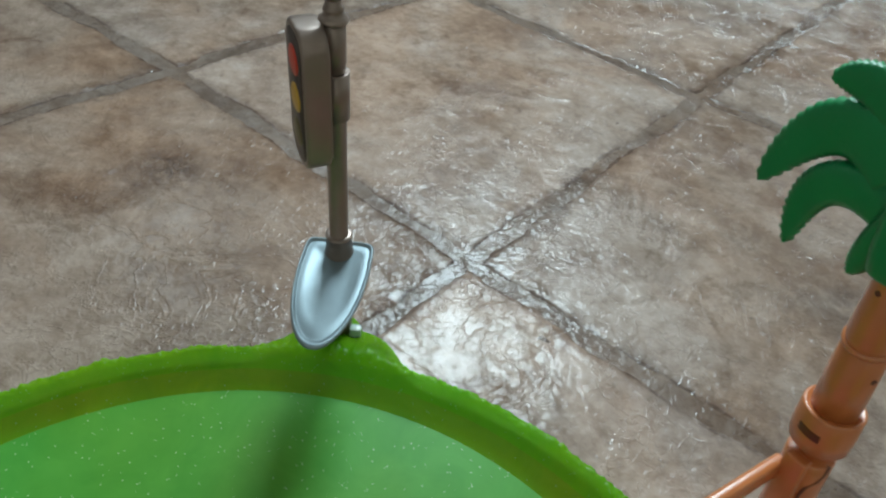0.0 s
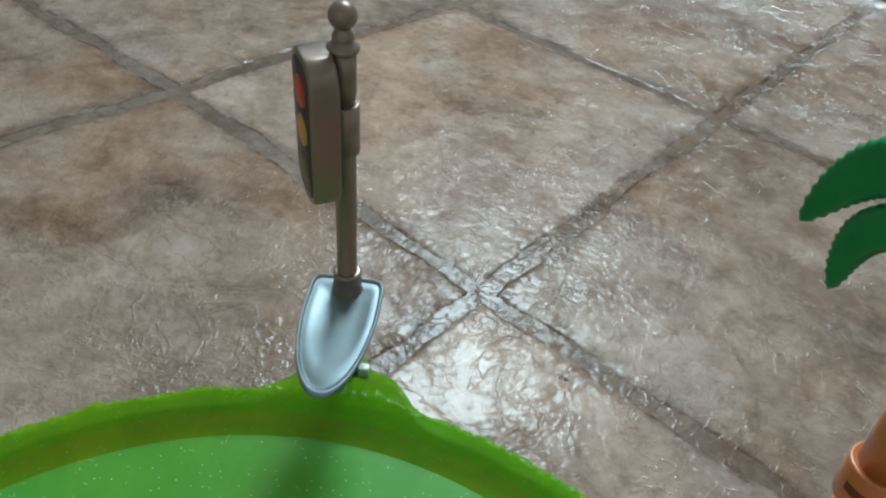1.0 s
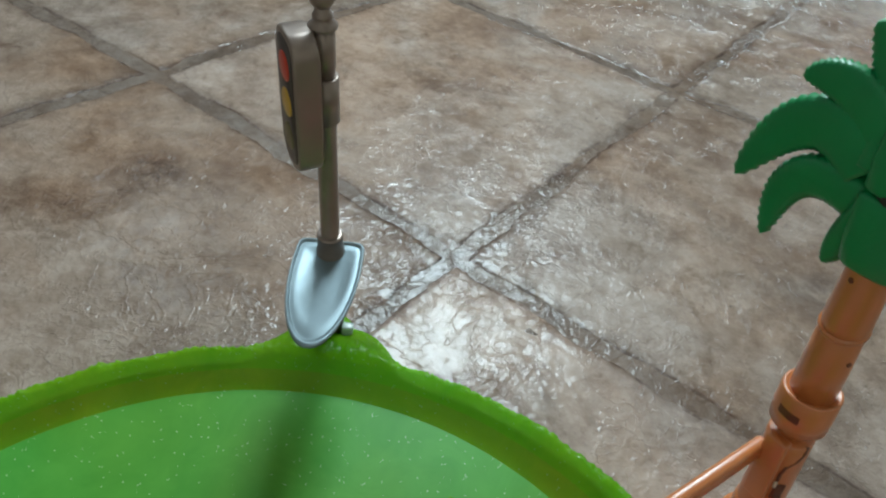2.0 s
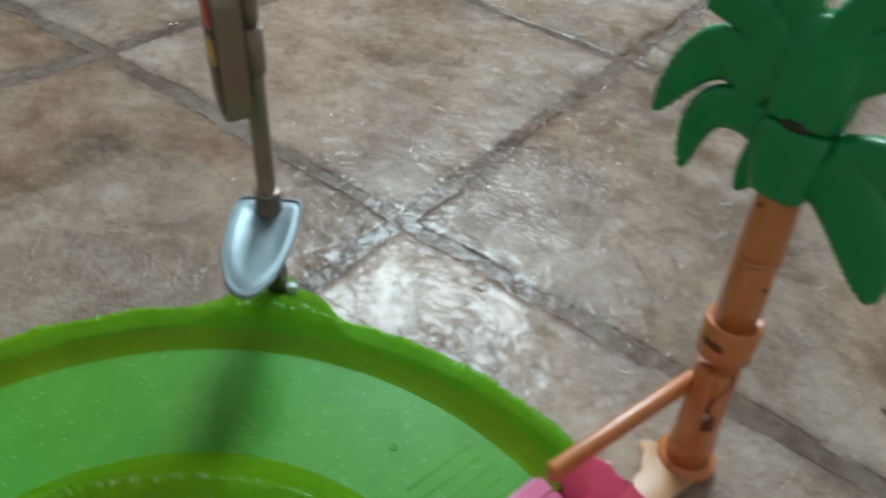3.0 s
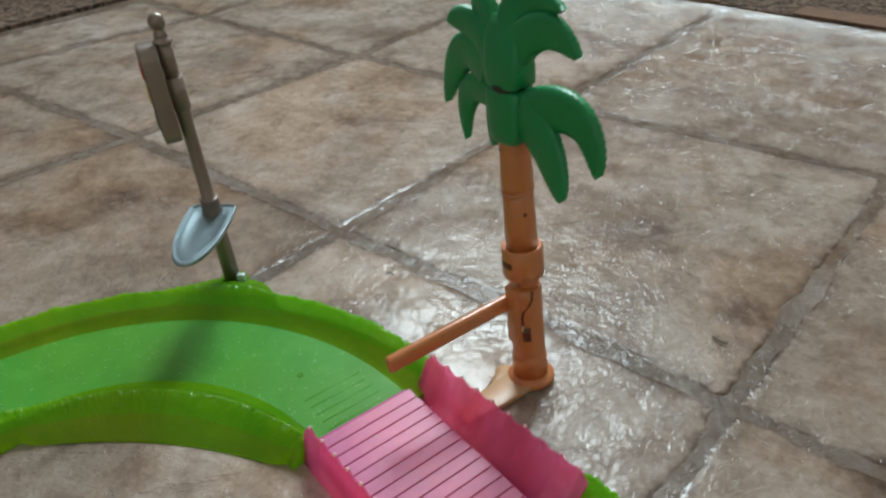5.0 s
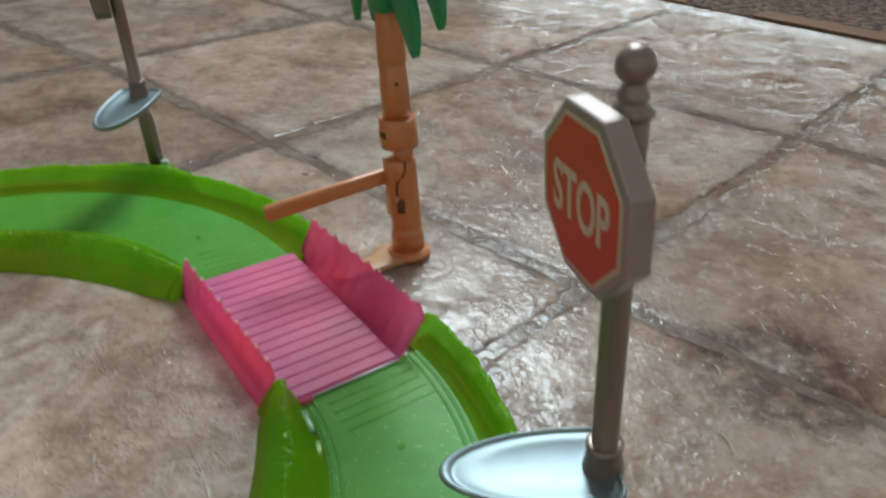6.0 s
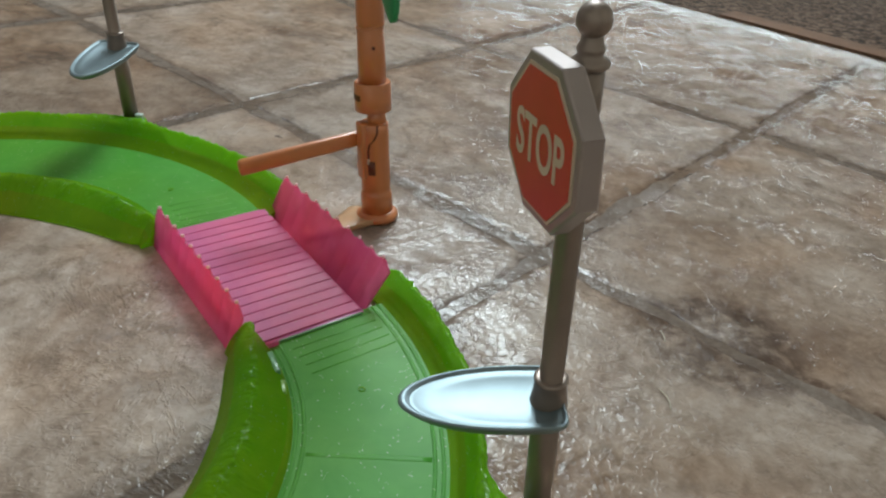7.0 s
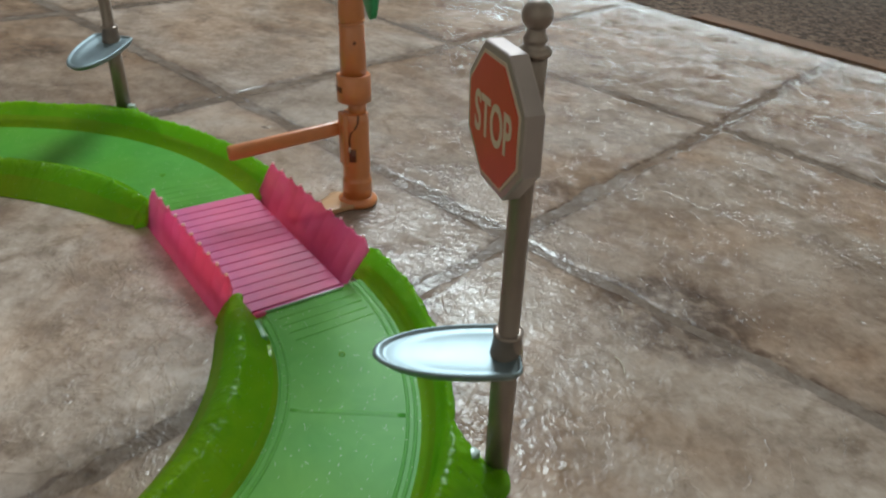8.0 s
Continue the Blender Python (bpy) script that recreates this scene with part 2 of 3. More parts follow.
def thing(name, m, label, category, group=""):
    ob = new(name)
    ob.empty_display_size = 0.01
    ob.matrix_world = m
    return tagged(ob, label, category, group)


def ring_of(bm, pts):
    return [bm.verts.new(p) for p in pts]


def bridge(bm, a, b, closed=True):
    k = len(a)
    for i in range(k if closed else k - 1):
        bm.faces.new((a[i], a[(i + 1) % k], b[(i + 1) % k], b[i]))


def loft(sections, closed=True, caps=True):
    """A skin over rows of points."""
    bm = bmesh.new()
    rings = [ring_of(bm, s) for s in sections]
    for a, b in zip(rings, rings[1:]):
        bridge(bm, a, b, closed)
    if caps and closed:
        bm.faces.new(list(reversed(rings[0])))
        bm.faces.new(rings[-1])
    return bm


def lathe(profile, seg=28):
    """A turned form round local z from rows of radius, height."""
    rows = [[(r * math.cos(2 * math.pi * k / seg), r * math.sin(2 * math.pi * k / seg), z) for k in range(seg)] for r, z in profile]
    return loft(rows)


def box(x0, y0, z0, x1, y1, z1, bevel=0.0, seg=2):
    bm = bmesh.new()
    bmesh.ops.create_cube(bm, size=1)
    for v in bm.verts:
        v.co = Vector(((x0 + x1) / 2 + v.co.x * (x1 - x0), (y0 + y1) / 2 + v.co.y * (y1 - y0), (z0 + z1) / 2 + v.co.z * (z1 - z0)))
    if bevel:
        bmesh.ops.bevel(bm, geom=list(bm.edges), offset=bevel, segments=seg, affect="EDGES", profile=0.5)
    return bm


def prism(outline, z0, z1, bevel=0.0):
    """An upright prism over a plan outline."""
    bm = bmesh.new()
    a, b = ring_of(bm, [(x, y, z0) for x, y in outline]), ring_of(bm, [(x, y, z1) for x, y in outline])
    bridge(bm, a, b)
    bm.faces.new(list(reversed(a))), bm.faces.new(b)
    if bevel:
        bmesh.ops.bevel(bm, geom=[e for e in bm.edges if abs(e.verts[0].co.z - e.verts[1].co.z) < 1e-7], offset=bevel, segments=2, affect="EDGES", profile=0.5)
    return bm


def turned(bm, m):
    bm.transform(m)
    return bm


# ---- the room round the floor ----
NODE_A, NODE_B = Vector((0.272, -0.124)), Vector((0.155, 0.272))
NODE_0 = Vector((-0.0285, 0.3095))
KNOWN = {(0, 0): (-0.0285, 0.3095), (-1, 0): (-0.2817, 0.4362), (0, 1): (0.1188, 0.5766), (1, 1): (0.4093, 0.4671), (1, 0): (0.2450, 0.1730),
         (-1, 1): (-0.128, 0.685), (1, 2): (0.556, 0.745), (0, 2): (0.265, 0.855), (1, -1): (0.065, -0.150), (-2, 1): (-0.390, 0.803), (2, 0): (0.512, 0.040), (2, 1): (0.672, 0.330)}
LEFT_EDGE, FAR_EDGE = -2.4, 2.47


def node(i, j):
    if (i, j) in KNOWN:
        return Vector(KNOWN[i, j])
    w = 0.008
    p = NODE_0 + NODE_A * i + NODE_B * j
    return p + Vector((noise.noise((i * 3.1, j * 2.7, 1)) * w, noise.noise((i * 2.3, j * 3.9, 7)) * w))


def lattice(i, j):
    """A place in the plan from joint coordinates."""
    i0, j0 = math.floor(i), math.floor(j)
    a, b, c, d = node(i0, j0), node(i0 + 1, j0), node(i0 + 1, j0 + 1), node(i0, j0 + 1)
    u, v = i - i0, j - j0
    return a * (1 - u) * (1 - v) + b * u * (1 - v) + c * u * v + d * (1 - u) * v


def curl(p):
    """The floor covering bends down a little towards its far edge."""
    q = p - NODE_0
    det = NODE_A.x * NODE_B.y - NODE_A.y * NODE_B.x
    j = (NODE_A.x * q.y - NODE_A.y * q.x) / det
    return -0.012 * max(0.0, (j - FAR_EDGE + 0.36) / 0.36) ** 2.0


RIM = (0.0, 0.0014, 0.0028, 0.0044, 0.0062, 0.0082, 0.0105, 0.0130, 0.0160)
LIP = (-0.0007, -0.0005, -0.0002, 0.0, 0.0001, 0.0, 0.0, 0.0, 0.0)


def spread(length, k):
    """Places across a tile, close together at both edges, with their number of rows from the edge."""
    inner = [0.016 + (length - 0.032) * q / k for q in range(1, k)]
    return [(d, q) for q, d in enumerate(RIM)] + [(d, 99) for d in inner] + [(length - d, len(RIM) - 1 - q) for q, d in enumerate(reversed(RIM))]


# worn, dirty spots on the tiles: place, reach, depth
STAINS = ((0.354, 0.122, 0.052, 3.4), (0.328, 0.130, 0.020, 1.6), (-0.226, 0.328, 0.030, 1.4), (-0.236, 0.300, 0.016, 1.2), (0.206, 0.350, 0.040, 1.2), (0.262, 0.262, 0.026, 1.2), (0.405, 0.095, 0.024, 1.0))


def tile_mesh(i, j, i1, j1, k):
    """One embossed tile with an uneven lip along its edges, its top at height zero."""
    a, b, c, d = lattice(i + 1e-6, j + 1e-6), lattice(i1 - 1e-6, j + 1e-6), lattice(i1 - 1e-6, j1 - 1e-6), lattice(i + 1e-6, j1 - 1e-6)
    gap = 0.0044
    lu, lv = (b - a).length, (d - a).length
    across, along = spread(lu - 2 * gap, k), spread(lv - 2 * gap, k)
    bm = bmesh.new()
    rows, dirt = [], []
    for dv, rv in along:
        row = []
        for du, ru in across:
            u, v = (gap + du) / lu, (gap + dv) / lv
            p = a * (1 - u) * (1 - v) + b * u * (1 - v) + c * u * v + d * (1 - u) * v
            rim = min(ru, rv)
            e = min(du, dv, lu - 2 * gap - du, lv - 2 * gap - dv)
            w = max(0.0, 1 - e / 0.014)
            if w:
                w1, w2 = 0.0050 * w, 0.0022 * w
                x, y = p.x, p.y
                p = p + Vector((noise.noise((x * 26 + i * 5, y * 26, 3)), noise.noise((x * 26, y * 26 + j * 5, 9)))) * w1
                p = p + Vector((noise.noise((x * 120, y * 120, 13)), noise.noise((x * 120, y * 120, 19)))) * w2
            z = 0.0006 * noise.noise((p.x * 25, p.y * 25, 0)) + 0.0004 * noise.noise((p.x * 70, p.y * 70, 5))
            if rim < 6:
                lip = LIP[rim] * (1 if rim < 2 else max(0.0, 0.75 + 1.3 * noise.noise((p.x * 60, p.y * 60, 31))))
                z = lip + z * w if rim else lip
            row.append(bm.verts.new((p.x, p.y, z + curl(p))))
            stain = max(0.0, *(depth * (1 - (Vector((p.x, p.y)) - Vector((sx, sy))).length / r) for sx, sy, r, depth in STAINS))
            # round pool of light on the near floor, painted through negative dirt values
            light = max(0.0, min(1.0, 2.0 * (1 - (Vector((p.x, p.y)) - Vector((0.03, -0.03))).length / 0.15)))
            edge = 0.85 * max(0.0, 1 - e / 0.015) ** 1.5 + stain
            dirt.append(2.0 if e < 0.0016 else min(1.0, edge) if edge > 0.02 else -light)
        rows.append(row)
    for x, y in zip(rows, rows[1:]):
        bridge(bm, x, y, closed=False)
    me = mesh_of("tile", bm, STONE)
    att = me.attributes.new("dirt_and_light", "FLOAT", "POINT")
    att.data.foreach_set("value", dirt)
    return me


ROOM = (-1.55, 1.65, -1.35, WALL_Y)


def inside(pts):
    """A plan outline cut off at the walls of the room."""
    for axis, limit, sign in ((0, ROOM[0], 1), (0, ROOM[1], -1), (1, ROOM[2], 1), (1, ROOM[3], -1)):
        kept = []
        for k, q in enumerate(pts):
            p = pts[k - 1]
            dp, dq = (p[axis] - limit) * sign, (q[axis] - limit) * sign
            if (dp < 0) != (dq < 0):
                f = dp / (dp - dq)
                kept.append((p[0] + (q[0] - p[0]) * f, p[1] + (q[1] - p[1]) * f))
            if dq >= 0:
                kept.append(q)
        pts = kept
    return pts


def slab(name, pts, z0, z1, mat, label, category):
    ob = new(name, mesh_of(name, prism(inside(pts), z0, z1), mat, smooth=False))
    return tagged(ob, label, category, kind="structure")


def corner(i, j):
    p = NODE_0 + NODE_A * i + NODE_B * j
    return (p.x, p.y)


def floor_base():
    bm = prism(inside([corner(LEFT_EDGE, -12), corner(12, -12), corner(12, FAR_EDGE - 0.37), corner(LEFT_EDGE, FAR_EDGE - 0.37)]), -0.05, -0.0006)
    rows = []
    for k in range(9):
        j = FAR_EDGE - 0.37 + 0.37 * k / 8
        p, q = Vector(corner(LEFT_EDGE, j)), Vector(corner(4.7, j))
        rows.append(ring_of(bm, [(p.x, p.y, -0.05), (q.x, q.y, -0.05), (q.x, q.y, curl(q) - 0.0006), (p.x, p.y, curl(p) - 0.0006)]))
    for x, y in zip(rows, rows[1:]):
        bridge(bm, x, y)
    bm.faces.new(rows[-1])
    ob = new("floor", mesh_of("floor", bm, GROUT, smooth=False))
    return tagged(ob, "grey-brown stone-look floor tiles with dark joints", "floor", kind="structure")


floor = floor_base()
slab("carpet_left", [corner(-14, -14), corner(LEFT_EDGE - 0.02, -14), corner(LEFT_EDGE - 0.02, 14), corner(-14, 14)], -0.05, 0.004, CARPET, "coarse dark brown carpet beside the tiles", "carpet")
slab("carpet_far", [corner(LEFT_EDGE - 0.01, FAR_EDGE + 0.012), corner(12, FAR_EDGE + 0.012), corner(12, 14), corner(LEFT_EDGE - 0.01, 14)], -0.05, -0.0115, CARPET, "coarse dark brown carpet beyond the tiles", "carpet")
for i0, i1 in ((-0.78, -0.12), (0.22, 2.1)):
    slab("trim", [corner(i0, FAR_EDGE + 0.016), corner(i1, FAR_EDGE + 0.010), corner(i1 - 0.02, FAR_EDGE + 0.15), corner(i0 + 0.015, FAR_EDGE + 0.16)], -0.05, -0.0085, WOOD, "worn light brown wooden edge strip beside the carpet", "trim")


def room():
    x0, x1, z0, z1 = WINDOW
    (X0, X1, Y0, Y1), H, T = ROOM, 2.35, 0.12
    walls = [("wall_west", box(X0 - T, Y0, -0.05, X0, Y1, H)), ("wall_east", box(X1, Y0, -0.05, X1 + T, Y1, H)), ("wall_south", box(X0 - T, Y0 - T, -0.05, X1 + T, Y0, H))]
    for name, bm in walls:
        west = name == "wall_west"
        tagged(new(name, mesh_of(name, bm, DARKWALL if west else WALLPAINT, False)), "plain taupe painted wall" if west else "plain cream painted wall", "wall", kind="structure")
    bm = bmesh.new()
    u0, u1, v0, v1 = ADDED_SLIT
    pieces = [box(X0 - T, Y1, -0.05, X1 + T, Y1 + T, v0), box(X0 - T, Y1, v0, u0, Y1 + T, v1), box(u1, Y1, v0, X1 + T, Y1 + T, v1),
              box(X0 - T, Y1, v1, X1 + T, Y1 + T, z0), box(X0 - T, Y1, z1, X1 + T, Y1 + T, H)]
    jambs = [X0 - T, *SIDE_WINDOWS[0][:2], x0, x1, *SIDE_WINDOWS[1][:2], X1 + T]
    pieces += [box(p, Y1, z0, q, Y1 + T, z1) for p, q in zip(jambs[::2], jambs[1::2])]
    for b in pieces:
        me = bpy.data.meshes.new("piece")
        b.to_mesh(me)
        b.free()
        bm.from_mesh(me)
        bpy.data.meshes.remove(me)
    tagged(new("wall_north", mesh_of("wall_north", bm, DARKWALL, False)), "plain taupe painted wall with window openings and an added slit", "wall", kind="structure")
    tagged(new("ceiling", mesh_of("ceiling", box(X0 - T, Y0 - T, H, X1 + T, Y1 + T, H + 0.1), CEILPAINT, False)), "plain white ceiling", "ceiling", kind="structure")
    tagged(new("ground", mesh_of("ground", box(X0 - T, Y0 - T, -0.15, X1 + T, Y1 + T, -0.05), GROUT, False)), "plain floor slab under the room", "floor", kind="structure")


def opening_frame(name, x0, x1, z0, z1, sill):
    top = tagged(new(name), "white painted frame of a window or added light slit in the far wall", "window", kind="structure")
    top.location = ((x0 + x1) / 2, WALL_Y, z0)
    w, h = (x1 - x0) / 2, z1 - z0
    for px, pz, sx, sz in ((-w + 0.004, h / 2, 0.004, h / 2), (w - 0.004, h / 2, 0.004, h / 2), (0, 0.004, w - 0.008, 0.004), (0, h - 0.004, w - 0.008, 0.004)):
        part("frame_bar", box(px - sx, 0.012, pz - sz, px + sx, 0.075, pz + sz, 0.001, 1), CEILPAINT, top)
    if sill:
        part("window_sill", box(-w - 0.04, -0.05, -0.028, w + 0.04, -0.002, -0.004, 0.003), CEILPAINT, top)


room()
opening_frame("window_1", *WINDOW, True)
opening_frame("window_2", *SIDE_WINDOWS[0], True)
opening_frame("window_3", *SIDE_WINDOWS[1], True)
# frame round the added slit, where no window is known
opening_frame("added_light_slit", *ADDED_SLIT, False)

# ---- road pieces ----
E_Q, E_P = Vector((0.765, -0.644, 0)).normalized(), Vector((0.644, 0.765, 0)).normalized()
ROAD = Matrix(((E_Q.x, E_P.x, 0, 0), (E_Q.y, E_P.y, 0, 0), (0, 0, 1, 0), (0, 0, 0, 1)))
R_IN = 0.124


def curved_road(m, seed, label, socket, R_OUT, crest, WALL_H, slope, widen, sweep):
    """A quarter-circle road piece round its own centre, starting on local +y and turning towards -x, with hedge-like walls."""
    top = thing("curved_road", m, label, "toy road", "curved road pieces")
    steps = 90

    def at(a, r, z):
        return (-r * math.sin(radians(a)), r * math.cos(radians(a)), z)

    def rounded(row, amps):
        """A finer outline through the given points, with the lumpiness of each place on it."""
        pts, out = [Vector(q) for q in row], []
        for k in range(len(pts) - 1):
            p0, p1, p2, p3 = pts[max(k - 1, 0)], pts[k], pts[k + 1], pts[min(k + 2, len(pts) - 1)]
            for q in range(4):
                t = q / 4
                v = 0.5 * (2 * p1 + (p2 - p0) * t + (2 * p0 - 5 * p1 + 4 * p2 - p3) * t * t + (3 * p1 - p0 - 3 * p2 + p3) * t ** 3)
                out.append((v, amps[k] * (1 - t) + amps[k + 1] * t))
        return out + [(pts[-1], amps[-1])]

    def lumpy(rows, amps):
        """Moves the points of a wall by smooth and pebbly noise, each place on the outline by its own amount."""
        skin = []
        for row in rows:
            line = []
            for v, amp in rounded(row, amps):
                w = v + Vector((seed * 3.7, 0, 0))
                d = noise.noise(w * 55) * 0.6 + noise.noise(w * 190) * 0.6
                pebble = max(0.0, noise.noise(w * 420)) * 1.3 + max(0.0, noise.noise(w * 640 + Vector((5, 2, 8)))) * 0.9
                e = noise.noise(w * 70 + Vector((9, 3, 1))) + pebble * 0.5
                radial = Vector((v.x, v.y, 0)).normalized()
                line.append(v + Vector((0, 0, amp * (d + pebble - 0.35))) + radial * amp * 1.1 * e)
            skin.append(line)
        return skin

    def width(a):
        return math.sin(math.pi * min(max(a / 90, 0), 1)) ** 0.6

    angles = [sweep * k / steps for k in range(steps + 1)]
    sec = [[at(a, R_IN - 0.004, 0.001), at(a, R_OUT + 0.004, 0.001), at(a, R_OUT + 0.004, 0.003), at(a, R_IN - 0.004, 0.003)] for a in angles]
    part("road_surface", loft(sec), GREEN_ROAD, top, "flat pale green glittery road surface", smooth=False)

    def end(a):
        t = max(0.0, min(a + 3.0, sweep + 1.6 - a)) / 2.2
        return 0.62 + 0.38 * math.sqrt(max(0.0, 1 - (1 - min(t, 1)) ** 2))

    def bulge(a):
        return math.exp(-((a - 46) / (8.5 if seed == 1 else 5.4)) ** 4)

    outer, inner = [], []
    for k in range(421):
        a = -3.0 + (sweep + 4.6) * k / 420
        h = WALL_H * end(a) + 0.0002 * bulge(a)
        R_CREST = crest + widen * max(0.0, 1 - a / 50)
        b = (R_OUT + socket - R_CREST - 0.001) * bulge(a)
        c = R_CREST - R_OUT
        outer.append([at(a, R_OUT - 0.001, 0.002), at(a, R_OUT + 0.30 * c, 0.0055), at(a, R_OUT + 0.62 * c, h * 0.65), at(a, R_OUT + 0.85 * c, h * 0.94),
                      at(a, R_CREST + b * 0.25, h), at(a, R_CREST + 0.0025 + b * 0.7, h * (0.82 - 0.30 * bulge(a))), at(a, R_CREST + 0.0038 + b, h * (0.4 - 0.12 * bulge(a))), at(a, R_CREST + 0.0044 + b, 0.0005)])
        w = width(a)
        h = WALL_H * 0.90 * end(a)
        c = R_IN - 0.008 - 0.011 * w
        inner.append([at(a, R_IN + 0.001, 0.002), at(a, R_IN - 0.002, 0.007), at(a, (R_IN + c) / 2 - 0.001, h * 0.72), at(a, c + 0.003, h * 0.95),
                      at(a, c, h), at(a, c - 0.004 - 0.002 * w, h * 0.85), at(a, c - 0.009 - slope * 0.6 * w, h * 0.4), at(a, c - 0.011 - slope * w, 0.0005)])
    amps = (0, 0.0001, 0.0002, 0.0006, 0.0014, 0.0009, 0.0003, 0.0)
    outer, inner = lumpy(outer, amps), lumpy(inner, amps)
    for name, rows in (("outer_wall", outer), ("inner_wall", inner)):
        wall = part(name, loft(rows), GREEN_WALL, top, "bumpy bright green hedge-like wall with a thin clear foot")
        banded(wall, 29, (*range(0, 7), 27, 28) if name == "outer_wall" else (*range(0, 4), *range(22, 29)), GREEN_THIN)
    for r in (R_IN + 0.0020, R_IN + 0.0055, R_OUT - 0.0020, R_OUT - 0.0058) if seed == 2 else ():
        sec = [[at(a, r - 0.0011, 0.0029), at(a, r - 0.0003, 0.00322), at(a, r + 0.0003, 0.00322), at(a, r + 0.0011, 0.0029)] for a in angles]
        part("edge_ridge", loft(sec), GREEN_ROAD, top)
    for k in range(5):
        x = -0.004 - 0.0068 * k
        part("cross_ridge", box(x - 0.0005, R_IN + 0.010, 0.0027, x + 0.0005, R_OUT - 0.010, 0.00307 if seed == 2 else 0.00306, 0.00002, 1), GREEN_ROAD, top)
    s = at(45 + (1.4 if seed == 1 else -0.5), R_OUT + socket, 0)
    part("post_socket", turned(lathe([(0.0095, 0.0005), (0.0105, 0.004), (0.0095, WALL_H * 0.40), (0.0070, WALL_H * 0.48), (0.0045, WALL_H * 0.48)]), pose(s[0], s[1], 0)), GREEN_WALL, top)
    if seed == 2:
        part("road_seam", loft([[at(34.5 + 0.25 * c, r, z) for c, z in ((-3.0, 0.0029), (-1.0, 0.00306), (1.0, 0.00306), (3.0, 0.0029))] for r in np.linspace(R_IN + 0.007, R_OUT - 0.007, 12)]), GREEN_ROAD, top)
    return top


def dimple(parent, q, p):
    """A small round moulding mark on a road surface."""
    m = parent.matrix_world.inverted() @ ROAD @ pose(q, p, 0.0028)
    part("moulding_mark", turned(lathe([(0.0017, 0.0), (0.0017, 0.0005), (0.0012, 0.0005), (0.0010, 0.0001), (0.0002, 0.0001)], 16), m), GREEN_WALL, parent)


C_P, Q0, Q1 = -0.030, -0.048, 0.072
far = curved_road(ROAD @ pose(Q0, C_P, 0), 1, "translucent bright green curved toy road with hedge walls", 0.041, 0.181, 0.1965, 0.0172, 0.013, 0.005, 106)
near = curved_road(ROAD @ pose(Q1, C_P + 0.0055, 0) @ Matrix.Diagonal((-1, 1, 1, 1)), 2, "translucent bright green curved toy road with glitter beside the stop sign", 0.0320, 0.1925, 0.2045, 0.0195, 0.006, 0.0, 90)

bpy.context.view_layer.update()


def clip(parent, x, y, turn):
    m = parent.matrix_world.inverted() @ pose(x, y, 0, 0, 0, turn)
    part("post_clip", turned(box(-0.0028, -0.0022, 0.003, 0.0028, 0.0022, 0.0140, 0.0007), m), CLEAR, parent, "pale clear clip beside the post")


clip(far, -0.0728, 0.2260, 10)
clip(near, 0.2540, -0.0375, 60)


def corner_tabs(parent):
    """The small catch where the road meets the bridge."""
    m = parent.matrix_world.inverted() @ ROAD
    part("catch", turned(box(-0.0075, -0.0016, 0.003, 0.0075, 0.0016, 0.0095, 0.0006), m @ pose(0.0925, 0.0945, 0, 0, 0, -10)), MILKY, parent, "pale clear catch beside the bridge")
    part("catch_tab", turned(box(-0.0045, -0.0018, 0.003, 0.0045, 0.0018, 0.0080, 0.0007), m @ pose(0.1085, 0.0912, 0, 0, 0, -24)), YELLOW_GREEN, parent, "small yellow-green tab")
    # glint along the deck's end, put in as a pale strip
    part("edge_glint", turned(box(-0.0006, -0.0255, 0.0028, 0.0006, 0.0255, 0.0042, 0.0003), m @ pose(0.0748, 0.1293, 0)), MILKY, parent, "pale strip painting the glint at the end of the road")


corner_tabs(near)
dimple(near, 0.1245, 0.1245)
dimple(far, -0.0993, 0.1128)

P0, P1 = 0.0885, 0.1575


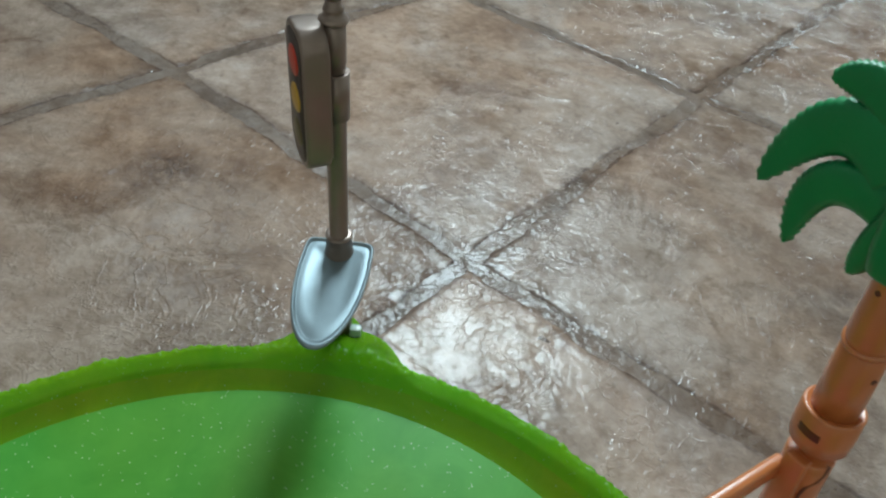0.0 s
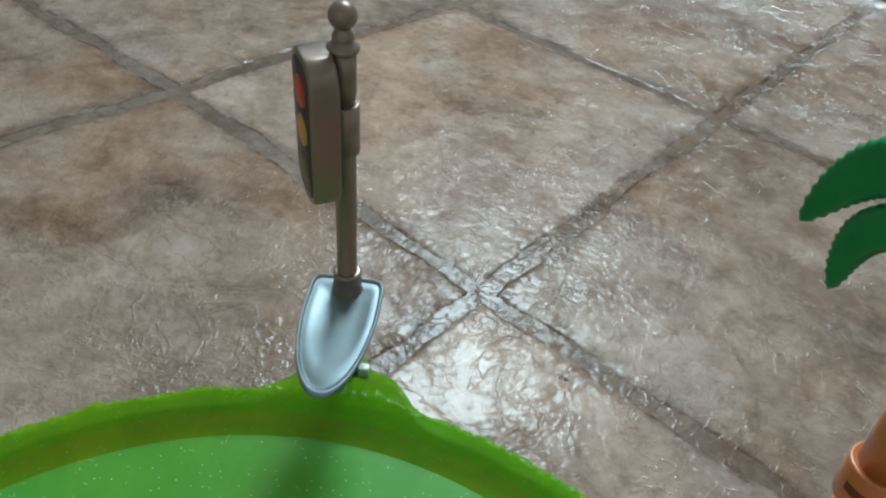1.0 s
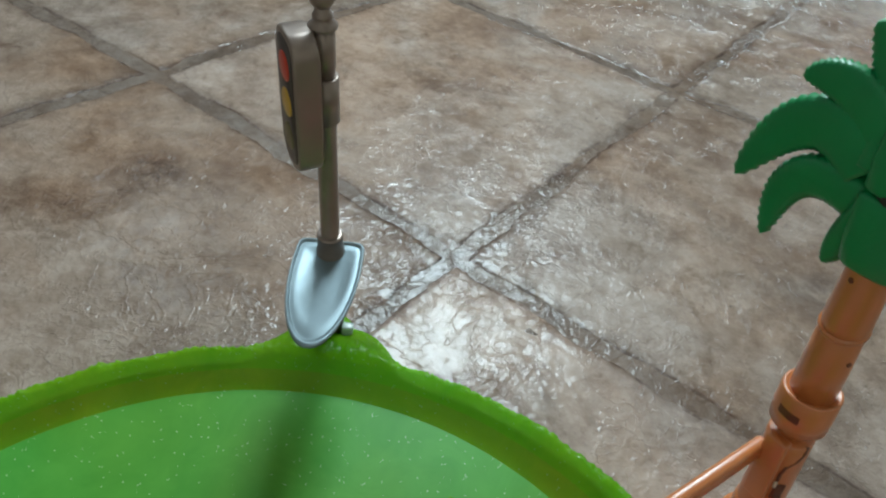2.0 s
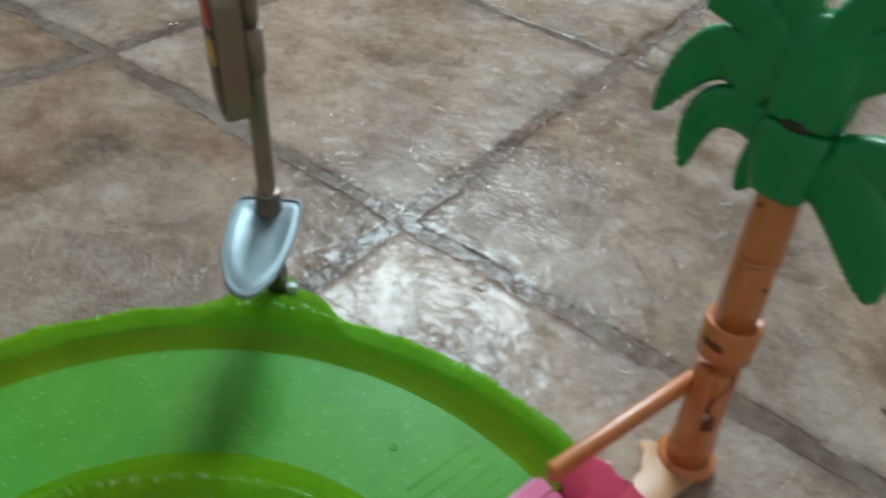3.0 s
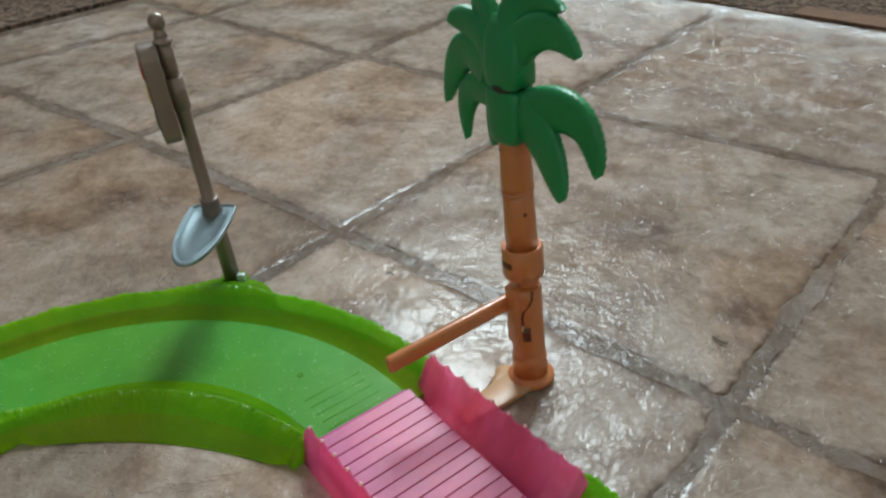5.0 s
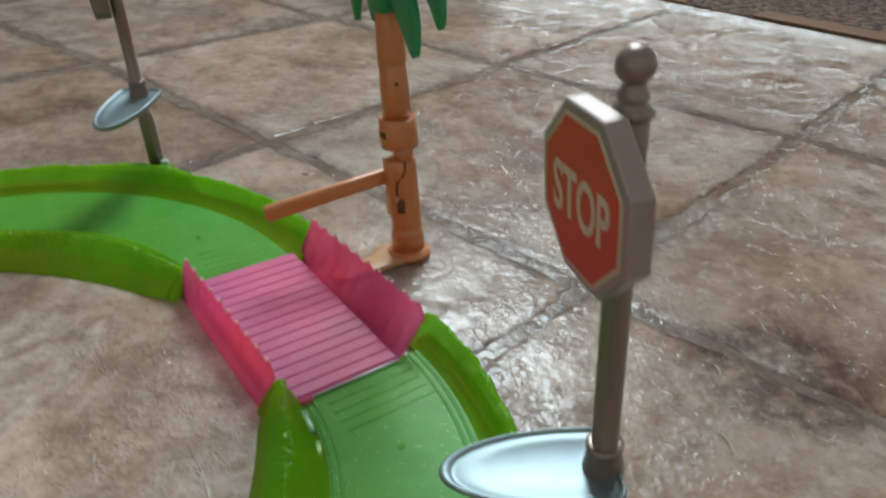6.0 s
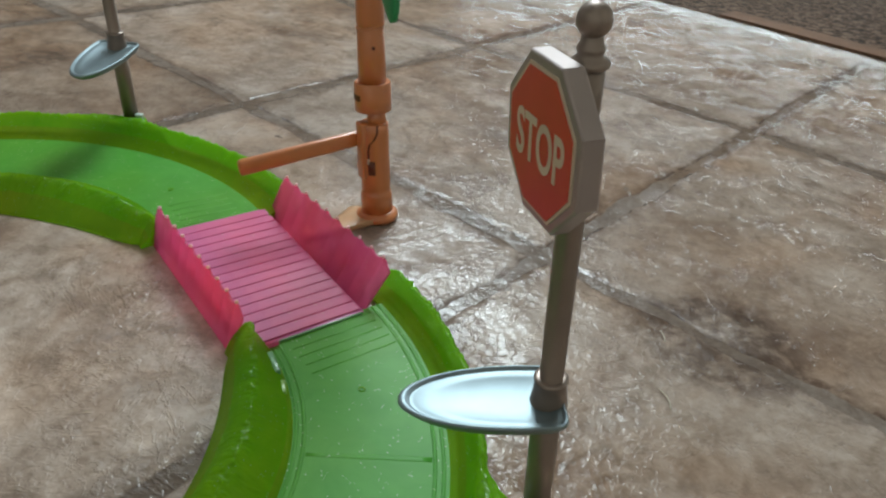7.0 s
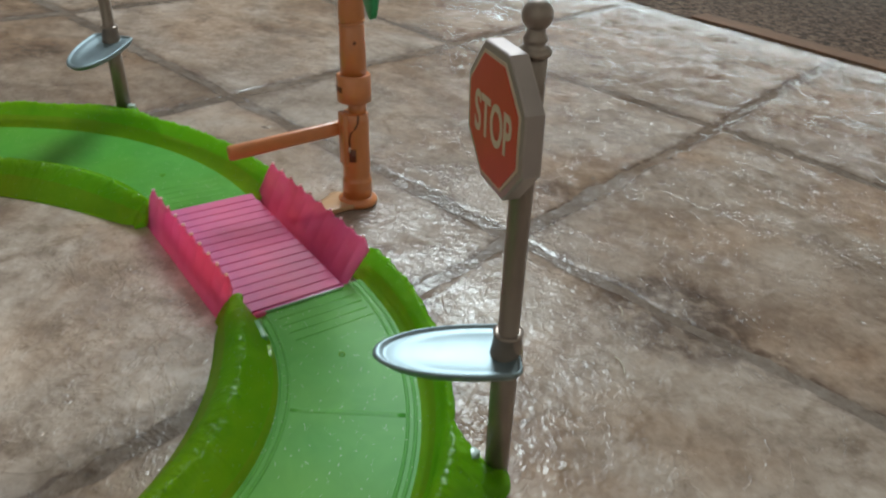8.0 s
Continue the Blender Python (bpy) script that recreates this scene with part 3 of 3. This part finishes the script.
def pink_bridge():
    top = thing("toy_bridge", ROAD, "translucent pink toy bridge with planked deck and side walls", "toy bridge")
    part("deck", box(Q0 - 0.002, P0 + 0.001, 0.001, Q1 + 0.002, P1 - 0.001, 0.0034, 0.0005), PINK_DECK, top, "pale pink deck")
    count = 15
    step = (Q1 - Q0) / count
    plank = None
    for k in range(count):
        q = Q0 + step * k
        if plank is None:
            plank = mesh_of("plank", box(0.0003, P0 + 0.002, 0.003, step - 0.0003, P1 - 0.002, 0.0044, 0.00025, 1), PINK_DECK, smooth=False)
        ob = new("plank", plank)
        ob.parent = top
        ob.location = (q, 0, 0)
    for p, side, spread in ((P0, -1, (0.0012, -0.0010)), (P1, 1, (0.0095, 0.0155))):
        n = 120
        sec, crest = [], []
        q0, q1 = Q0 + 0.003, Q1 - (0.003 if side < 0 else 0.0005)
        for k in range(n + 1):
            u = k / n
            q = q0 + (q1 - q0) * u
            e = min(u, 1 - u) * (q1 - q0)
            h = (0.0265 if side < 0 else 0.0285) * (0.86 + 0.14 * min(1, e / 0.004)) + 0.0004 - 0.0026 * abs(math.cos(math.pi * (u * 10)))
            out = side * (spread[0] + (spread[1] - spread[0]) * u)
            crest.append(Vector((q, p + out, h)))
            foot = p - (0.0055 if side < 0 else 0.0)
            sec.append([(q, foot - 0.0009, 0.0008), (q, p + out - 0.0009, h - 0.0006), (q, p + out - 0.0004, h), (q, p + out + 0.0004, h), (q, p + out + 0.0009, h - 0.0006), (q, foot + 0.0009, 0.0008)])
        wall = part("side_wall", loft(sec), PINK, top, "pink wall with a scalloped top edge")
        for k in range(10):
            bm = bmesh.new()
            bmesh.ops.create_icosphere(bm, subdivisions=2, radius=0.0011)
            part("stud", turned(bm, Matrix.Translation(crest[int((k + 0.5) * n / 10)])), PINK_GLINT, wall)
    part("hinge_pin", turned(lathe([(0.0012, -0.004), (0.0016, -0.0035), (0.0016, 0.0035), (0.0012, 0.004)], 12), pose(Q1 + 0.004, P0 + 0.0125, 0.0046, 90, 0, 0)), PINK, top, "small pink hinge pin")
    return top


pink_bridge()


# ---- posts ----
def leaning(base, top):
    """A pose at base whose z axis runs to top, with x kept level."""
    z = (Vector(top) - Vector(base)).normalized()
    q = Vector((0, 0, 1)).rotation_difference(z)
    return Matrix.Translation(base) @ q.to_matrix().to_4x4()


def tray_mesh(stretch):
    """A spade-shaped tray, its tip along local +x, with a raised rim and a dished middle."""
    def half(x):
        if x < 0.010:
            return 0.0158 - 0.0004 * (1 - x / 0.010)
        return 0.0158 * math.sqrt(max(0.0, 1 - ((x - 0.010) / 0.0435) ** 2.1))

    xs = [-0.0048, -0.0046, -0.0038, -0.0022, 0.0, 0.006, 0.012, 0.018, 0.024, 0.030, 0.036, 0.041, 0.045, 0.0485, 0.0510, 0.0525, 0.0533]
    edge = [(x, half(x) - (0.0052, 0.0030, 0.0012, 0.0003)[k] if k < 4 else half(x)) for k, x in enumerate(xs)]
    edge = [(x * stretch if x > 0 else x, y) for x, y in edge]
    outline = edge + [(x, -y) for x, y in reversed(edge)]
    cx = 0.012
    rings = []
    for f, z in ((1.0, -0.0004), (1.02, 0.0004), (1.01, 0.0011), (0.985, 0.0015), (0.955, 0.0013), (0.925, 0.0004), (0.905, 0.0002), (0.88, 0.0004), (0.7, -0.0004), (0.45, -0.0010), (0.2, -0.0013), (0.02, -0.0013)):
        rings.append([(cx + (x - cx) * f, y * f, z) for x, y in outline])
    bm = bmesh.new()
    rows = [ring_of(bm, r) for r in rings]
    low = ring_of(bm, [(cx + (x - cx) * 0.93, y * 0.93, -0.0028) for x, y in outline])
    bridge(bm, low, rows[0])
    for a, b in zip(rows, rows[1:]):
        bridge(bm, a, b)
    bm.faces.new(list(reversed(low)))
    bm.faces.new(rows[-1])
    return bm


def post(name, base, top, tray_z, tray_turn, droop, tip_over, stretch, label, category):
    """A silver post with a ball finial and a spade-shaped tray."""
    m = leaning(base, top)
    ob = thing(name, m, label, category, "silver toy sign posts")
    L = (Vector(top) - Vector(base)).length
    part("pole", lathe([(0.0053, 0.004), (0.0053, tray_z - 0.004), (0.0042, tray_z - 0.003), (0.0041, L - 0.028), (0.0044, L - 0.0278), (0.0044, L - 0.012)]), SILVER, ob)
    part("finial_collar", lathe([(0.0044, L - 0.0125), (0.0054, L - 0.0118), (0.0056, L - 0.0108), (0.0044, L - 0.0098), (0.0033, L - 0.0088), (0.0038, L - 0.0077), (0.0038, L - 0.0068), (0.0030, L - 0.0056), (0.0028, L - 0.0030)]), SILVER, ob)
    ball = [(0.0048 * math.sin(math.pi * k / 16), L - 0.0048 * math.cos(math.pi * k / 16)) for k in range(1, 16)]
    part("ball_finial", lathe([(0.0003, L - 0.0048)] + ball + [(0.0003, L + 0.0048)]), SILVER, ob)
    tray = part("tray", turned(tray_mesh(stretch), pose(0, 0, tray_z, 0, 0, tray_turn) @ pose(0, 0, 0, tip_over, droop, 0)), TRAY, ob, "pale silver spade-shaped tray with a raised rim")
    part("tray_collar", lathe([(0.0054, tray_z - 0.0060), (0.0066, tray_z - 0.0056), (0.0067, tray_z - 0.001), (0.0062, tray_z + 0.002), (0.0055, tray_z + 0.008), (0.0060, tray_z + 0.0086), (0.0060, tray_z + 0.0098), (0.0050, tray_z + 0.0102), (0.0041, tray_z + 0.0102)]), SILVER, tray)
    return ob, L


def octagon(r, turn=22.5, squash=1.0):
    return [(r * math.cos(radians(turn + 45 * k)) * squash, r * math.sin(radians(turn + 45 * k))) for k in range(8)]


def text_mesh(text, size, squeeze):
    data = bpy.data.curves.new("lettering", "FONT")
    data.body, data.size, data.extrude, data.align_x, data.align_y = text, size, 0.00015, "CENTER", "CENTER"
    data.offset = size * 0.016
    tmp = bpy.data.objects.new("lettering", data)
    me = bpy.data.meshes.new_from_object(tmp)
    bpy.data.objects.remove(tmp)
    bm = bmesh.new()
    bm.from_mesh(me)
    bpy.data.meshes.remove(me)
    bm.transform(Matrix.Diagonal((squeeze, 1, 1, 1)))
    return bm


# local pose of a panel on a post: its face looks along the given turn, its middle sits before the pole
def panel_pose(turn, z, out):
    return pose(0, 0, z, 0, 0, turn) @ pose(out, 0, 0) @ pose(0, 0, 0, 90, 0, 90)


def stop_sign():
    ob, L = post("stop_sign", (0.2655, -0.0345, 0.0), (0.2472, -0.0415, 0.2049), 0.0735, 195, 0.5, 1, 0.98, "silver toy stop sign post with spade tray beside the road", "toy sign")
    m = panel_pose(210.7, 0.1724, 0.0070) @ pose(-0.0012, 0, 0, 0, 0, 3)
    R = 0.0258
    board = part("sign_board", turned(prism(octagon(R), -0.0022, 0.0045, 0.0008), m), SIGN, ob, "thick silver octagonal board", smooth=False)
    part("white_border", turned(prism(octagon(R * 0.885), 0.0040, 0.0049), m), CREAM, board, smooth=False)
    part("red_face", turned(prism(octagon(R * 0.84), 0.0042, 0.0052), m), RED, board, "red printed octagon", smooth=False)
    part("lettering", turned(text_mesh("STOP", 0.0196, 0.67), m @ pose(0.0006, -0.0010, 0.00525)), CREAM, board, "cream capital letters", smooth=False)
    part("sign_clip", lathe([(0.0047, L - 0.050), (0.0055, L - 0.050), (0.0055, L - 0.033), (0.0047, L - 0.033)]), SILVER, ob)
    return ob


def rounded_plate(w, h, r, z0, z1, bevel):
    pts = []
    for cx, cy, a0 in ((w - r, h - r, 0), (-w + r, h - r, 90), (-w + r, -h + r, 180), (w - r, -h + r, 270)):
        for k in range(7):
            a = radians(a0 + 15 * k)
            pts.append((cx + r * math.cos(a), cy + r * math.sin(a)))
    return prism(pts, z0, z1, bevel)


def traffic_light():
    ob, L = post("traffic_light", (-0.0803, 0.2280, 0.0), (-0.0876, 0.2200, 0.1889), 0.0648, -83, 2.5, 0, 1.05, "silver toy traffic light post with spade tray behind the road", "toy traffic light")
    m = panel_pose(216, L - 0.0405, 0.0098)
    case = part("light_case", turned(rounded_plate(0.0115, 0.0295, 0.008, -0.005, 0.005, 0.0012), m), SILVER, ob, "rounded silver signal case")
    part("dark_face", turned(rounded_plate(0.0092, 0.0270, 0.0065, 0.0045, 0.0053, 0.0002), m), BLACK, case, "dark printed face")
    for y, mat, name in ((0.0155, RED, "red_lamp"), (0.0, YELLOW, "yellow_lamp"), (-0.0155, OLIVE, "green_lamp")):
        disc = lathe([(0.0058, 0.0050), (0.0058, 0.0056), (0.0050, 0.0060), (0.0002, 0.0062)], 24)
        part(name, turned(disc, m @ pose(0, y, 0)), mat, case)
    part("case_clip", lathe([(0.0047, L - 0.052), (0.0055, L - 0.052), (0.0055, L - 0.032), (0.0047, L - 0.032)]), SILVER, ob)
    return ob


stop_sign()
traffic_light()


# ---- palm barrier ----
def bezier(a, b, c, t):
    return a * (1 - t) ** 2 + b * 2 * t * (1 - t) + c * t ** 2


def leaf_mesh(root, ctrl, tip, width, normal, thick=0.0046):
    """A thick curved frond with a finely notched edge, lying in the plane across normal."""
    n = 40
    sec = []
    nrm = Vector(normal).normalized()
    for k in range(n + 1):
        t = k / n
        p, q = bezier(root, ctrl, tip, t), bezier(root, ctrl, tip, min(1, t + 0.01)) - bezier(root, ctrl, tip, max(0, t - 0.01))
        side = nrm.cross(q).normalized()
        w = width * (1 - 0.18 * t) * math.sqrt(max(0.004, 1 - max(0.0, (t - 0.35) / 0.65) ** 2.2)) / 2
        notch = 0.00050 * (1 if k % 2 else -1) * min(1.0, 4 * t)
        th = thick * (2.3 - 1.5 * t) / 2
        ring = []
        for ang in range(16):
            c, s = math.cos(2 * math.pi * ang / 16), math.sin(2 * math.pi * ang / 16)
            cc, ss = math.copysign(abs(c) ** 0.6, c), math.copysign(abs(s) ** 0.6, s)
            ring.append(p + side * ((w + notch) * cc) + nrm * (th * ss))
        sec.append(ring)
    return loft(sec)


def palm_barrier():
    base, crown = Vector((0.1317, 0.1762, 0.0)), Vector((0.1118, 0.1863, 0.1787))
    m = leaning(base, crown)
    inv = m.inverted()
    ob = thing("palm_barrier", m, "toy palm tree barrier with orange trunk, arm and green leaves", "toy palm tree")

    def local(x, y, z):
        return inv @ Vector((x, y, z))

    part("base_plate", lathe([(0.0135, 0.0004), (0.0138, 0.002), (0.0135, 0.0042), (0.0112, 0.0052), (0.010, 0.006)]), ORANGE, ob, "round orange base")
    part("lower_trunk", lathe([(0.0103, 0.004), (0.0101, 0.0176), (0.0099, 0.0186), (0.0093, 0.0192), (0.0093, 0.022), (0.0091, 0.060), (0.0091, 0.0655), (0.0086, 0.0660)]), ORANGE, ob)
    part("joint_ring", lathe([(0.0095, 0.0735), (0.0112, 0.0740), (0.0114, 0.080), (0.0112, 0.0910), (0.0107, 0.0918), (0.0098, 0.0917), (0.0094, 0.0914), (0.0080, 0.0914)]), ORANGE, ob, "thick orange joint ring")
    part("neck", turned(lathe([(0.0060, 0.060), (0.0060, 0.0765)]), pose(0.0015, 0.001, 0)), ORANGE, ob)
    part("middle_trunk", lathe([(0.0086, 0.088), (0.0084, 0.108), (0.0080, 0.1235), (0.0074, 0.1245)]), ORANGE, ob)
    upper = lathe([(0.0074, 0.120), (0.0084, 0.1255), (0.0080, 0.140), (0.0074, 0.160), (0.0070, 0.181)])
    part("upper_trunk", turned(upper, pose(0, 0, 0.002)), ORANGE, ob)
    # foot towards the bridge
    toward = (m.to_3x3().inverted() @ -E_P).to_2d().normalized()
    foot = prism([(0.004, -0.0105), (0.030, -0.0085), (0.054, -0.0060), (0.054, 0.0060), (0.030, 0.0085), (0.004, 0.0105)], 0.0005, 0.0038, 0.0009)
    ang = math.degrees(math.atan2(toward.y, toward.x))
    part("foot_bar", turned(foot, pose(0, 0, 0, 0, 0, ang)), PEACH, ob, "flat pale orange bar under the bridge")
    wing = prism([(0.004, 0.0), (0.003, -0.010), (0.005, -0.0165), (0.0085, -0.0190), (0.0125, -0.0180), (0.0150, -0.0150), (0.0190, -0.0115), (0.026, -0.0085), (0.036, -0.0065), (0.036, 0.0)], 0.0005, 0.0036, 0.0008)
    part("foot_wing", turned(wing, pose(0, 0, 0, 0, 0, ang)), PEACH, ob, "curved pale orange wing of the foot")
    # barrier arm with its holder
    root, tip = local(0.1175, 0.1800, 0.0535), local(0.0592, 0.1256, 0.0438)
    d = tip - root
    arm = box(0, -0.0028, -0.0049, d.length, 0.0028, 0.0049, 0.0022, 3)
    rot = d.to_track_quat("X", "Z").to_matrix().to_4x4()
    part("barrier_arm", turned(arm, Matrix.Translation(root) @ rot), ORANGE, ob, "raised-edge orange barrier arm")
    face = math.degrees(math.atan2(d.y, d.x))
    part("arm_holder", turned(box(0.0055, -0.0048, 0.030, 0.0105, 0.0048, 0.0668, 0.001), pose(0, 0, 0, 0, 0, face)), ORANGE, ob)
    def on_trunk(deg, z, r):
        return Vector((r * math.cos(radians(deg)), r * math.sin(radians(deg)), z))

    # crack, slots and holes are not cut: dark pieces paint their shade
    crack = [(-58, 0.0660), (-60, 0.0610), (-72, 0.0570), (-92, 0.0535), (-98, 0.0490), (-97, 0.0440)]
    rows = []
    for deg, z in crack:
        o, s, u = on_trunk(deg, z, 0.0089), on_trunk(deg + 90, 0, 0.0007), Vector((0, 0, 0.0003))
        d = on_trunk(deg, 0, 0.0004)
        rows.append([o + s + d, o - s + d, o - s - d * 2, o + s - d * 2])
    part("crack", loft(rows), RECESS, ob, "thin crack in the trunk, its shade painted as a dark strip")
    rows = []
    for deg in (-99, -92, -85, -78, -72):
        o = on_trunk(deg, 0, 0.0099)
        i = on_trunk(deg, 0, 0.0072)
        rows.append([o + Vector((0, 0, 0.0335)), o + Vector((0, 0, 0.0425)), i + Vector((0, 0, 0.0425)), i + Vector((0, 0, 0.0335))])
    part("slot", loft(rows), RECESS, ob, "slot in the trunk, its shade painted as a dark inlay")
    rows = []
    for k in range(7):
        deg = -160 + 46 * k / 6
        o, i = on_trunk(deg, 0, 0.01155), on_trunk(deg, 0, 0.0095)
        lo = 0.0815 - 0.0005 * k / 6
        rows.append([o + Vector((0, 0, lo)), o + Vector((0, 0, lo + 0.0036)), i + Vector((0, 0, lo + 0.0036)), i + Vector((0, 0, lo))])
    part("ring_slot", loft(rows), RECESS, ob, "slot in the joint ring, its shade painted as a dark inlay", smooth=False)
    # bright spot where light comes through the slot, painted as a cream chip
    part("slot_bright_spot", turned(box(-0.0010, -0.0008, 0.0405, 0.0006, 0.0010, 0.0440, 0.0004), Matrix.Translation(on_trunk(-97, 0, 0.0092))), CREAM, ob, "pale chip painting the light seen through the slot")
    part("trunk_seam", turned(lathe([(0.0078, -0.0012), (0.0088, -0.0006), (0.0088, 0.0006), (0.0078, 0.0012)]), pose(0, 0, 0.1250, 10, -9, 0)), ORANGE, ob)
    for deg, z, r in ((-62, 0.1130, 0.0083), (-150, 0.1480, 0.0077)):
        hole = turned(lathe([(0.0011, -0.0004), (0.0011, 0.0003), (0.0007, 0.0003), (0.0002, 0.0001)], 12), Matrix.Translation(on_trunk(deg, z, r)) @ pose(0, 0, 0, 0, 90, deg))
        part("peg_hole", hole, RECESS, ob)
    # crown
    plane = (m.to_3x3().inverted() @ Vector((0.68, 0.72, 0.10))).normalized()
    middle = plane.dot(local(0.1118, 0.1863, 0.1787))

    def flat(p, off):
        """A point moved into the plane of the crown, off it by a little."""
        v = local(*p)
        return v + plane * (middle - plane.dot(v) + off)

    # shade in the gap between the tiers, painted as a dark ring
    part("gap_shade", lathe([(0.0082, 0.1778), (0.0088, 0.1785), (0.0088, 0.1805), (0.0082, 0.1812)]), DARK, ob, "dark ring painting the shade between the leaf tiers")
    across = plane.cross(Vector((0, 0, 1))).normalized()

    def sleeve(name, rows, label):
        sec = []
        for z, w, t in rows:
            ring = []
            for k in range(20):
                c, d = math.cos(math.pi * k / 10), math.sin(math.pi * k / 10)
                ring.append(Vector((0, 0, z)) + across * (w / 2 * math.copysign(abs(c) ** 0.55, c)) + plane * (t / 2 * math.copysign(abs(d) ** 0.35, d)))
            sec.append(ring)
        part(name, loft(sec), LEAF, ob, label)

    sleeve("lower_sleeve", [(0.1525, 0.0180, 0.0160), (0.1537, 0.0205, 0.0172), (0.160, 0.0230, 0.0172), (0.172, 0.0250, 0.0165), (0.1772, 0.0250, 0.0160), (0.1785, 0.0225, 0.0145)], "dark green leaf sleeve")
    sleeve("upper_sleeve", [(0.1800, 0.0220, 0.0150), (0.1812, 0.0245, 0.0160), (0.190, 0.0260, 0.0155), (0.200, 0.0260, 0.0120), (0.208, 0.0230, 0.0085), (0.2130, 0.0150, 0.0060)], "dark green upper leaf sleeve")
    fronds = [
        ((0.1060, 0.1921, 0.1830), (0.1035, 0.1946, 0.2074), (0.0880, 0.2110, 0.2215), 0.021),
        ((0.1040, 0.1950, 0.1900), (0.0900, 0.2080, 0.2069), (0.0775, 0.2175, 0.1975), 0.017),
        ((0.1117, 0.1864, 0.2010), (0.1100, 0.1885, 0.2265), (0.1358, 0.1635, 0.2212), 0.016),
        ((0.1145, 0.1836, 0.1960), (0.1268, 0.1713, 0.2207), (0.1437, 0.1560, 0.2036), 0.019),
        ((0.1020, 0.1965, 0.1790), (0.0820, 0.2174, 0.2004), (0.0740, 0.2260, 0.1503), 0.021),
        ((0.1040, 0.1950, 0.1690), (0.0820, 0.2170, 0.1734), (0.0875, 0.2115, 0.1360), 0.016),
        ((0.1085, 0.1895, 0.1720), (0.1060, 0.1920, 0.1600), (0.1032, 0.1935, 0.1420), 0.013),
        ((0.1195, 0.1775, 0.1690), (0.1335, 0.1635, 0.1620), (0.1413, 0.1490, 0.1378), 0.026),
        ((0.1235, 0.1737, 0.1700), (0.1500, 0.1474, 0.1925), (0.1558, 0.1415, 0.1555), 0.022),
    ]
    for k, (a, b, c, w) in enumerate(fronds):
        pts = [flat(q, -0.003) if k == 6 else local(*q) + plane * (0.0002 * k - 0.0009) for q in (a, b, c)]
        part("leaf", leaf_mesh(*pts, w, plane), LEAF, ob)
    return ob


palm_barrier()


# ---- straw and painted glints on the floor ----
def thin_rod(name, p0, p1, bend, radius, mat, label):
    a, c = Vector((*p0, 0.0012)), Vector((*p1, 0.0012))
    mid = (a + c) / 2 + Vector((c.y - a.y, a.x - c.x, 0)) * bend
    sec = []
    for k in range(11):
        p = bezier(a, mid, c, k / 10)
        t = (bezier(a, mid, c, min(1, k / 10 + 0.02)) - bezier(a, mid, c, max(0, k / 10 - 0.02))).normalized()
        s = Vector((-t.y, t.x, 0))
        sec.append([p + s * radius * math.cos(q * math.pi / 3) + Vector((0, 0, radius * math.sin(q * math.pi / 3))) for q in range(6)])
    tagged(new(name, mesh_of(name, loft(sec), mat)), label, "debris")


thin_rod("dark_straw", (0.2403, 0.2305), (0.2480, 0.2250), 0.1, 0.0006, DARK, "short dark straw lying on the floor tile")
# two glints on the tile relief, laid on as pale rods
thin_rod("pale_glint", (0.3203, 0.1091), (0.3180, 0.1180), 0.2, 0.0003, GLINT, "short pale streak painting a glint on the floor tile")
thin_rod("pale_glint", (0.3224, 0.0550), (0.3170, 0.0680), 0.25, 0.0003, GLINT, "thin curved pale streak painting a glint on the floor tile")

# ---- floor tiles, last ----
# the print of some tiles is browner or paler than the rest
TINTS = {(-1, 0): (1.10, 1.10, 1.10), (-1, -1): (0.86, 0.81, 0.76), (0, -1): (1.02, 1.01, 1.0), (1, -1): (1.02, 1.0, 0.97), (0, -2): (0.98, 0.96, 0.93), (1, -2): (1.02, 1.0, 0.97), (-2, -1): (0.84, 0.79, 0.74), (0, 1): (0.85, 0.82, 0.79), (1, 1): (0.85, 0.82, 0.79), (0, 0): (0.93, 0.91, 0.89), (1, 0): (0.93, 0.90, 0.87)}
for i in range(-3, 8):
    for j in range(-9, 2):
        i0, i1, j1 = max(i, LEFT_EDGE), i + 1, FAR_EDGE if j == 1 else j + 1
        ends = [corner(p, q) for p in (i0, i1) for q in (j, j1)]
        if not all(ROOM[0] < x < ROOM[1] and ROOM[2] < y < ROOM[3] for x, y in ends):
            continue
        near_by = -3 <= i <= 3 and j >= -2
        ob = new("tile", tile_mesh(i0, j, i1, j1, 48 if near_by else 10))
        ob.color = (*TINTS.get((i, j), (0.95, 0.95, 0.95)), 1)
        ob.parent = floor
